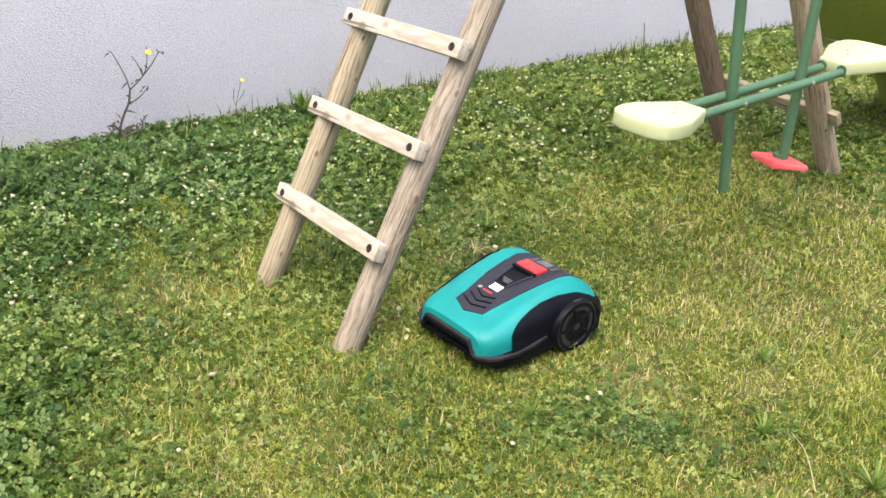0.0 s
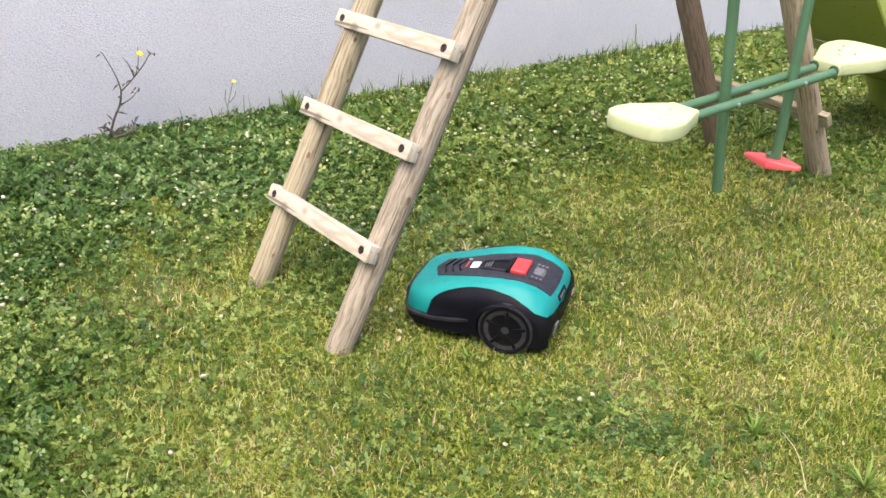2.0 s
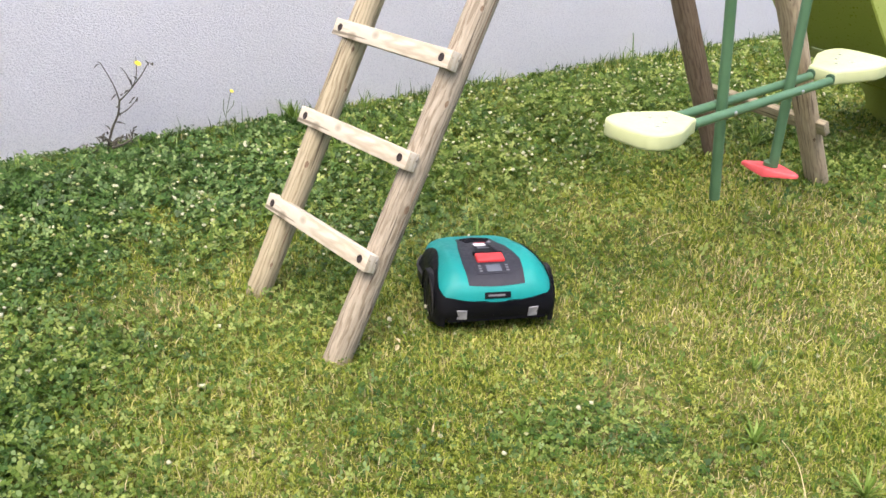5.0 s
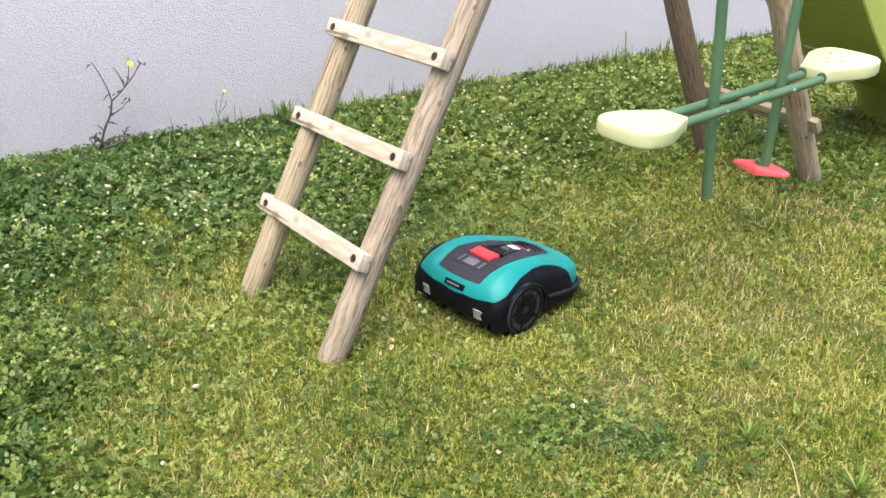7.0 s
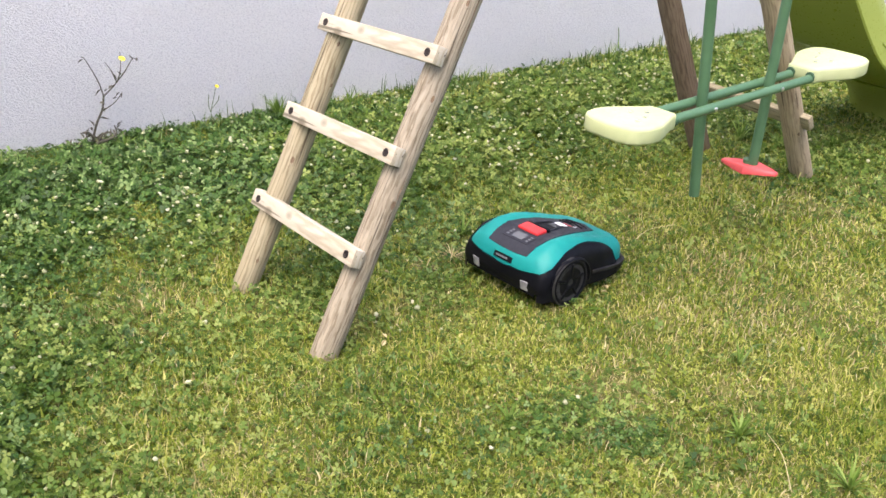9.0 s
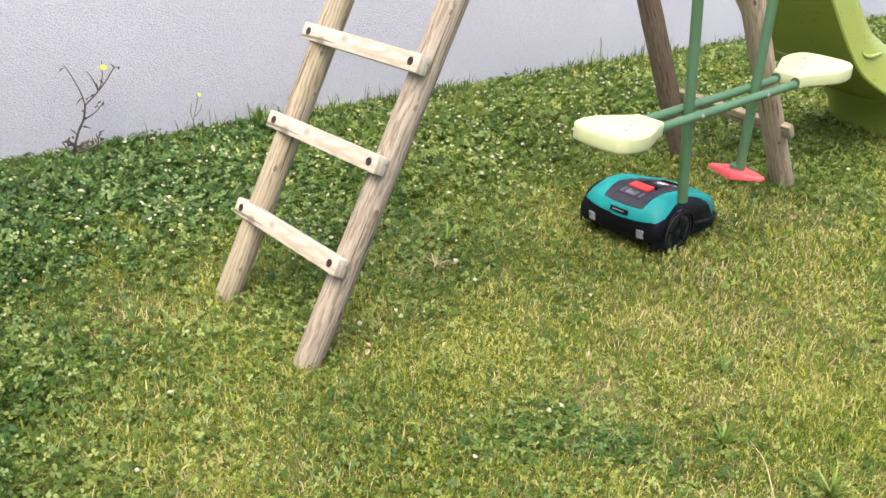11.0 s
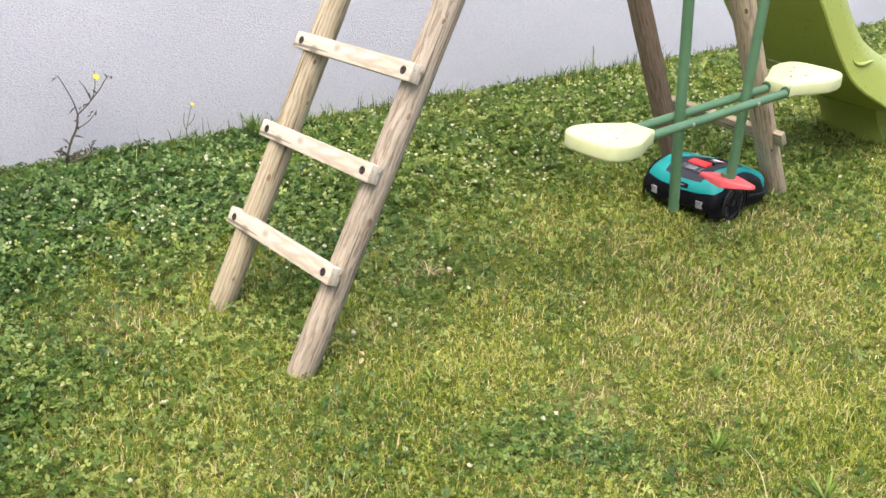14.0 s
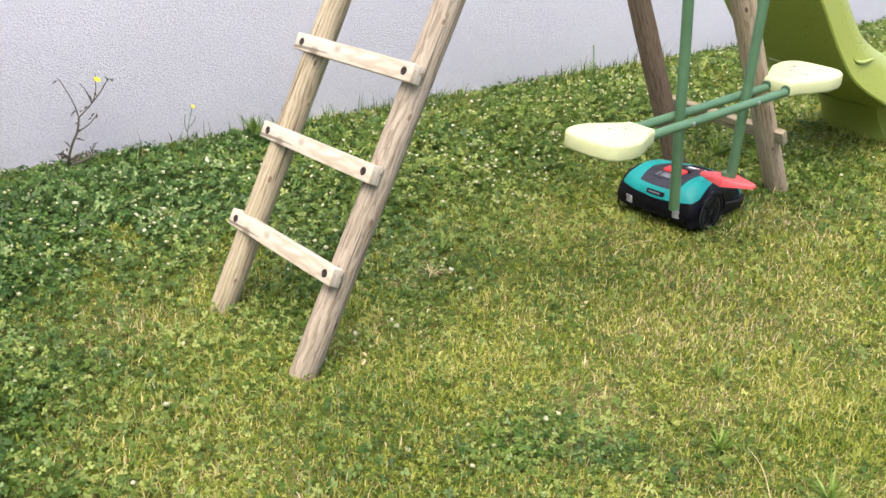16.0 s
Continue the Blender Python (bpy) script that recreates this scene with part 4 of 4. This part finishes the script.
make_blades("wall_foot_grass", 120000, lambda x, y: np.clip((y - 3.45) / 0.5, 0, 1) * (0.2 + 0.8 * fbm(x, y, 6.0, 21)), 0.050, 0.0024, LUSH, "longer soft green grass along the foot of the wall", "grass", 0.1, 0.6)
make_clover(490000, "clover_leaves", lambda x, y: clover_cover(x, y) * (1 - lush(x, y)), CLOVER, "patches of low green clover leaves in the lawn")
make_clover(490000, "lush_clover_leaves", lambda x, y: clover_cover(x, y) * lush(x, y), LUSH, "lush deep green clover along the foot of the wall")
make_clover(400000, "low_herbs", herb_cover, HERB, "small yellow-green herb leaves scattered through the lawn", 0.62, 0.5)
make_blossoms(15000)


def weed_tuft(x, y, n, length, seed, mat=WEED, label="tuft of long bright green weed leaves in the lawn", low=0.25, high=1.15):
    rnd = random.Random(seed)
    bm = bmesh.new()
    for _ in range(n):
        a, ln, L = rnd.uniform(0, 2 * math.pi), rnd.uniform(low, high), length * rnd.uniform(0.6, 1.1)
        w = (0.0035 if mat is WEED else 0.0012) * rnd.uniform(0.7, 1.5)
        c, s = math.cos(a), math.sin(a)
        rows = []
        for i in range(5):
            f = i / 4
            d, z = L * f * math.sin(ln * (0.5 + 0.6 * f)), L * f * math.cos(ln * (0.4 + 0.6 * f))
            ww = w * (1 - f ** 2) + 0.0003
            rows.append((bm.verts.new((c * d - s * ww, s * d + c * ww, z)), bm.verts.new((c * d + s * ww, s * d - c * ww, z))))
        for p, q in zip(rows, rows[1:]):
            bm.faces.new((p[0], p[1], q[1], q[0]))
    t = part("weed_tuft", bm, mat, None, "", pose(x, y, 0))
    tagged(t, label, "weed", "weed tufts in the lawn")


for k, (x, y, n, L) in enumerate(((1.917, 2.45, 16, 0.10), (2.274, 2.531, 14, 0.085), (1.364, 1.512, 14, 0.07), (1.807, 1.145, 30, 0.075), (2.08, 1.368, 16, 0.07), (1.124, 3.507, 16, 0.11), (3.632, 2.621, 22, 0.14), (1.861, 0.872, 26, 0.09), (2.404, 1.332, 14, 0.06), (2.38, 2.33, 10, 0.06), (2.95, 2.40, 12, 0.07), (1.40, 1.80, 10, 0.05), (3.05, 3.95, 10, 0.12), (0.72, 3.86, 12, 0.09), (1.22, 3.88, 14, 0.10), (1.95, 3.92, 40, 0.13), (2.35, 3.95, 14, 0.11), (4.1, 3.95, 14, 0.12))):
    weed_tuft(x, y, n, L, 40 + k)


weed_tuft(1.783, 2.333, 44, 0.075, 90, STRAW, "tuft of dry straw stalks lying in the lawn", 1.0, 1.55)
weed_tuft(1.66, 2.31, 36, 0.065, 91, STRAW, "tuft of dry straw stalks lying in the lawn", 1.0, 1.55)
weed_tuft(3.62, 2.62, 20, 0.09, 92)
weed_tuft(3.75, 2.5, 26, 0.07, 93)
weed_tuft(3.95, 2.35, 26, 0.07, 94)


def lawn_stalk(a, b, h, mat, label):
    pts = smooth_path([(*a, 0.004), ((a[0] * 0.6 + b[0] * 0.4), (a[1] * 0.6 + b[1] * 0.4) + 0.006, h), (*b, h * 0.6)], 5)
    o = Vector((*a, 0))
    t = part("grass_stalk", tube_bm([p - o for p in pts], [0.0016 - 0.0008 * i / len(pts) for i in range(len(pts))], 6), mat, None, "", Matrix.Translation(o))
    tagged(t, label, "grass stalk", "long stalks in the lawn")


lawn_stalk((2.40, 2.10), (2.63, 2.11), 0.03, STRAW, "long bent dry grass stalk in the lawn")
lawn_stalk((1.74, 0.94), (1.85, 1.10), 0.05, STRAW, "long pale grass stalk rising from the lawn")
lawn_stalk((2.08, 1.36), (2.21, 1.365), 0.05, FRESHSTEM, "thin bent green clover stalk in the lawn")
lawn_stalk((2.05, 1.32), (2.14, 1.325), 0.04, FRESHSTEM, "thin bent green clover stalk in the lawn")
lawn_stalk((1.30, 2.12), (1.27, 2.22), 0.07, FRESHSTEM, "thin green grass stalk rising from the lawn")


def lawn_flower(x, y, r, seed):
    rnd = random.Random(seed)
    bm = bmesh.new()
    for _ in range(34):
        a, e = rnd.uniform(0, 2 * math.pi), rnd.uniform(0.1, 1.5)
        d = Vector((math.cos(a) * math.cos(e), math.sin(a) * math.cos(e), math.sin(e)))
        q = d.to_track_quat("Z", "Y")
        v = [bm.verts.new(q @ Vector(p) * r) for p in ((-0.1, 0, 0.2), (0.1, 0, 0.2), (0.16, 0.03, 0.8), (0.0, 0.02, 1.05), (-0.16, 0.03, 0.8))]
        bm.faces.new(v)
    fl = empty("clover_flower", pose(x, y, 0))
    tagged(fl, "white clover flower head on a short stem in the lawn", "clover flower", "large clover flowers")
    part("head", bm, BLOSSOM, fl, "", pose(0, 0, 0.034))
    part("stem", tube_bm([(0, 0, 0), (0.003, 0.002, 0.02), (0, 0, 0.038)], [0.0012] * 3, 6), FRESHSTEM, fl)


for k, (x, y, r) in enumerate(((2.82, 2.62, 0.014), (1.186, 2.02, 0.011), (1.33, 2.01, 0.01), (1.345, 1.985, 0.009), (2.225, 1.366, 0.011), (1.14, 1.555, 0.01), (2.15, 1.327, 0.010), (2.26, 1.295, 0.012), (1.31, 2.06, 0.009), (1.45, 1.93, 0.009), (1.5, 2.0, 0.008), (0.70, 2.63, 0.012), (0.45, 2.7, 0.012))):
    lawn_flower(x, y, 0.75 * r, k)


def fallen_leaf(x, y, seed):
    rnd = random.Random(seed)
    L = rnd.uniform(0.012, 0.022)
    bm = bmesh.new()
    rows = []
    for i in range(6):
        f = i / 5
        w = L * 0.32 * math.sin(math.pi * min(1, 0.12 + f * 0.88))
        rows.append([bm.verts.new((L * (f - 0.5), w * v, 0.004 * abs(v) + 0.003 * math.sin(3 * f))) for v in (-1, 0, 1)])
    for a, b in zip(rows, rows[1:]):
        for j in range(2):
            bm.faces.new((a[j], a[j + 1], b[j + 1], b[j]))
    t = part("fallen_leaf", thicken(bm, 0.0008), STRAW, None, "", pose(x, y, 0.022, rnd.uniform(-25, 25), rnd.uniform(-25, 25), rnd.uniform(0, 360)))
    tagged(t, "small dry yellowed leaf lying on the lawn", "leaf", "fallen leaves")


for k, (x, y) in enumerate(((1.30, 2.0), (1.36, 2.03), (1.28, 1.97), (1.40, 2.08), (1.24, 2.05), (1.12, 2.44), (0.64, 2.66), (0.6, 2.72), (1.42, 1.55), (2.03, 1.86), (2.06, 1.88), (1.83, 2.28), (1.62, 2.36), (1.52, 2.33))):
    fallen_leaf(x, y, k)


# ---- what moves ----
MOWER_ROWS = [
    (0.0, 1.541, 1.866, 185.1), (0.5, 1.542, 1.873, 183.0), (1.0, 1.541, 1.906, 168.4), (1.5, 1.567, 1.935, 147.7), (2.0, 1.584, 1.969, 126.0),
    (2.5, 1.606, 1.980, 107.4), (3.0, 1.632, 1.983, 92.5), (3.5, 1.641, 2.003, 89.7), (4.0, 1.651, 2.070, 87.3), (4.2, 1.652, 2.105, 84.9), (5.3, 1.69, 2.115, 58.0), (6.5, 1.734, 2.081, 27.6),
    (7.0, 1.750, 2.054, 9.5), (7.5, 1.750, 2.053, 8.4), (8.0, 1.777, 2.052, 5.6), (8.5, 1.854, 2.055, 5.0), (9.0, 1.991, 2.076, 5.8), (9.2, 2.057, 2.086, 6.4), (10.2, 2.40, 2.135, 7.0), (11.3, 2.772, 2.190, 7.2),
    (11.5, 2.835, 2.197, 7.4), (12.0, 2.996, 2.226, 8.2), (12.5, 3.174, 2.274, 7.2), (13.0, 3.187, 2.282, 4.6), (13.5, 3.180, 2.278, 4.6), (14.0, 3.161, 2.277, 5.3), (14.5, 3.103, 2.276, 5.0), (15.0, 3.038, 2.272, 5.3),
    (15.5, 2.994, 2.266, 6.6), (16.0, 2.991, 2.266, 7.4),
]
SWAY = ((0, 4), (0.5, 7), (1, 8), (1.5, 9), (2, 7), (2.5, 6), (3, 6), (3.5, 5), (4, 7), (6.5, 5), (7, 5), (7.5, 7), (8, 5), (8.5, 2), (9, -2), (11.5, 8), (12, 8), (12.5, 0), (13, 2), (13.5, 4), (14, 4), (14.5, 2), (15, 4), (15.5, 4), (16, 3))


def motions():
    walk(mower_thing, [(t, pose(x, y, 0, 0, 0, a)) for t, x, y, a in MOWER_ROWS])
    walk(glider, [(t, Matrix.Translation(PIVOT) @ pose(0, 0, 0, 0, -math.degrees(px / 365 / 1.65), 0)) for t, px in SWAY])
    # wheels roll by the way each of them travels along the heading
    for w, s in zip(mower_wheels, (1, -1)):
        rows, turn, last = [], 0.0, None
        T = np.array([r[0] for r in MOWER_ROWS])
        for k in range(0, 129):
            t = k / 8
            x, y, a = (float(np.interp(t, T, [r[i] for r in MOWER_ROWS])) for i in (1, 2, 3))
            c, sn = math.cos(radians(a)), math.sin(radians(a))
            p = (x + c * WHEEL_X - sn * s * 0.166, y + sn * WHEEL_X + c * s * 0.166)
            if last:
                turn += math.degrees(((p[0] - last[0]) * c + (p[1] - last[1]) * sn) / WHEEL_R)
            last = p
            rows.append((t, pose(WHEEL_X, s * 0.166, WHEEL_R + 0.003, 0, turn, 0)))
        walk(w, rows)


motions()
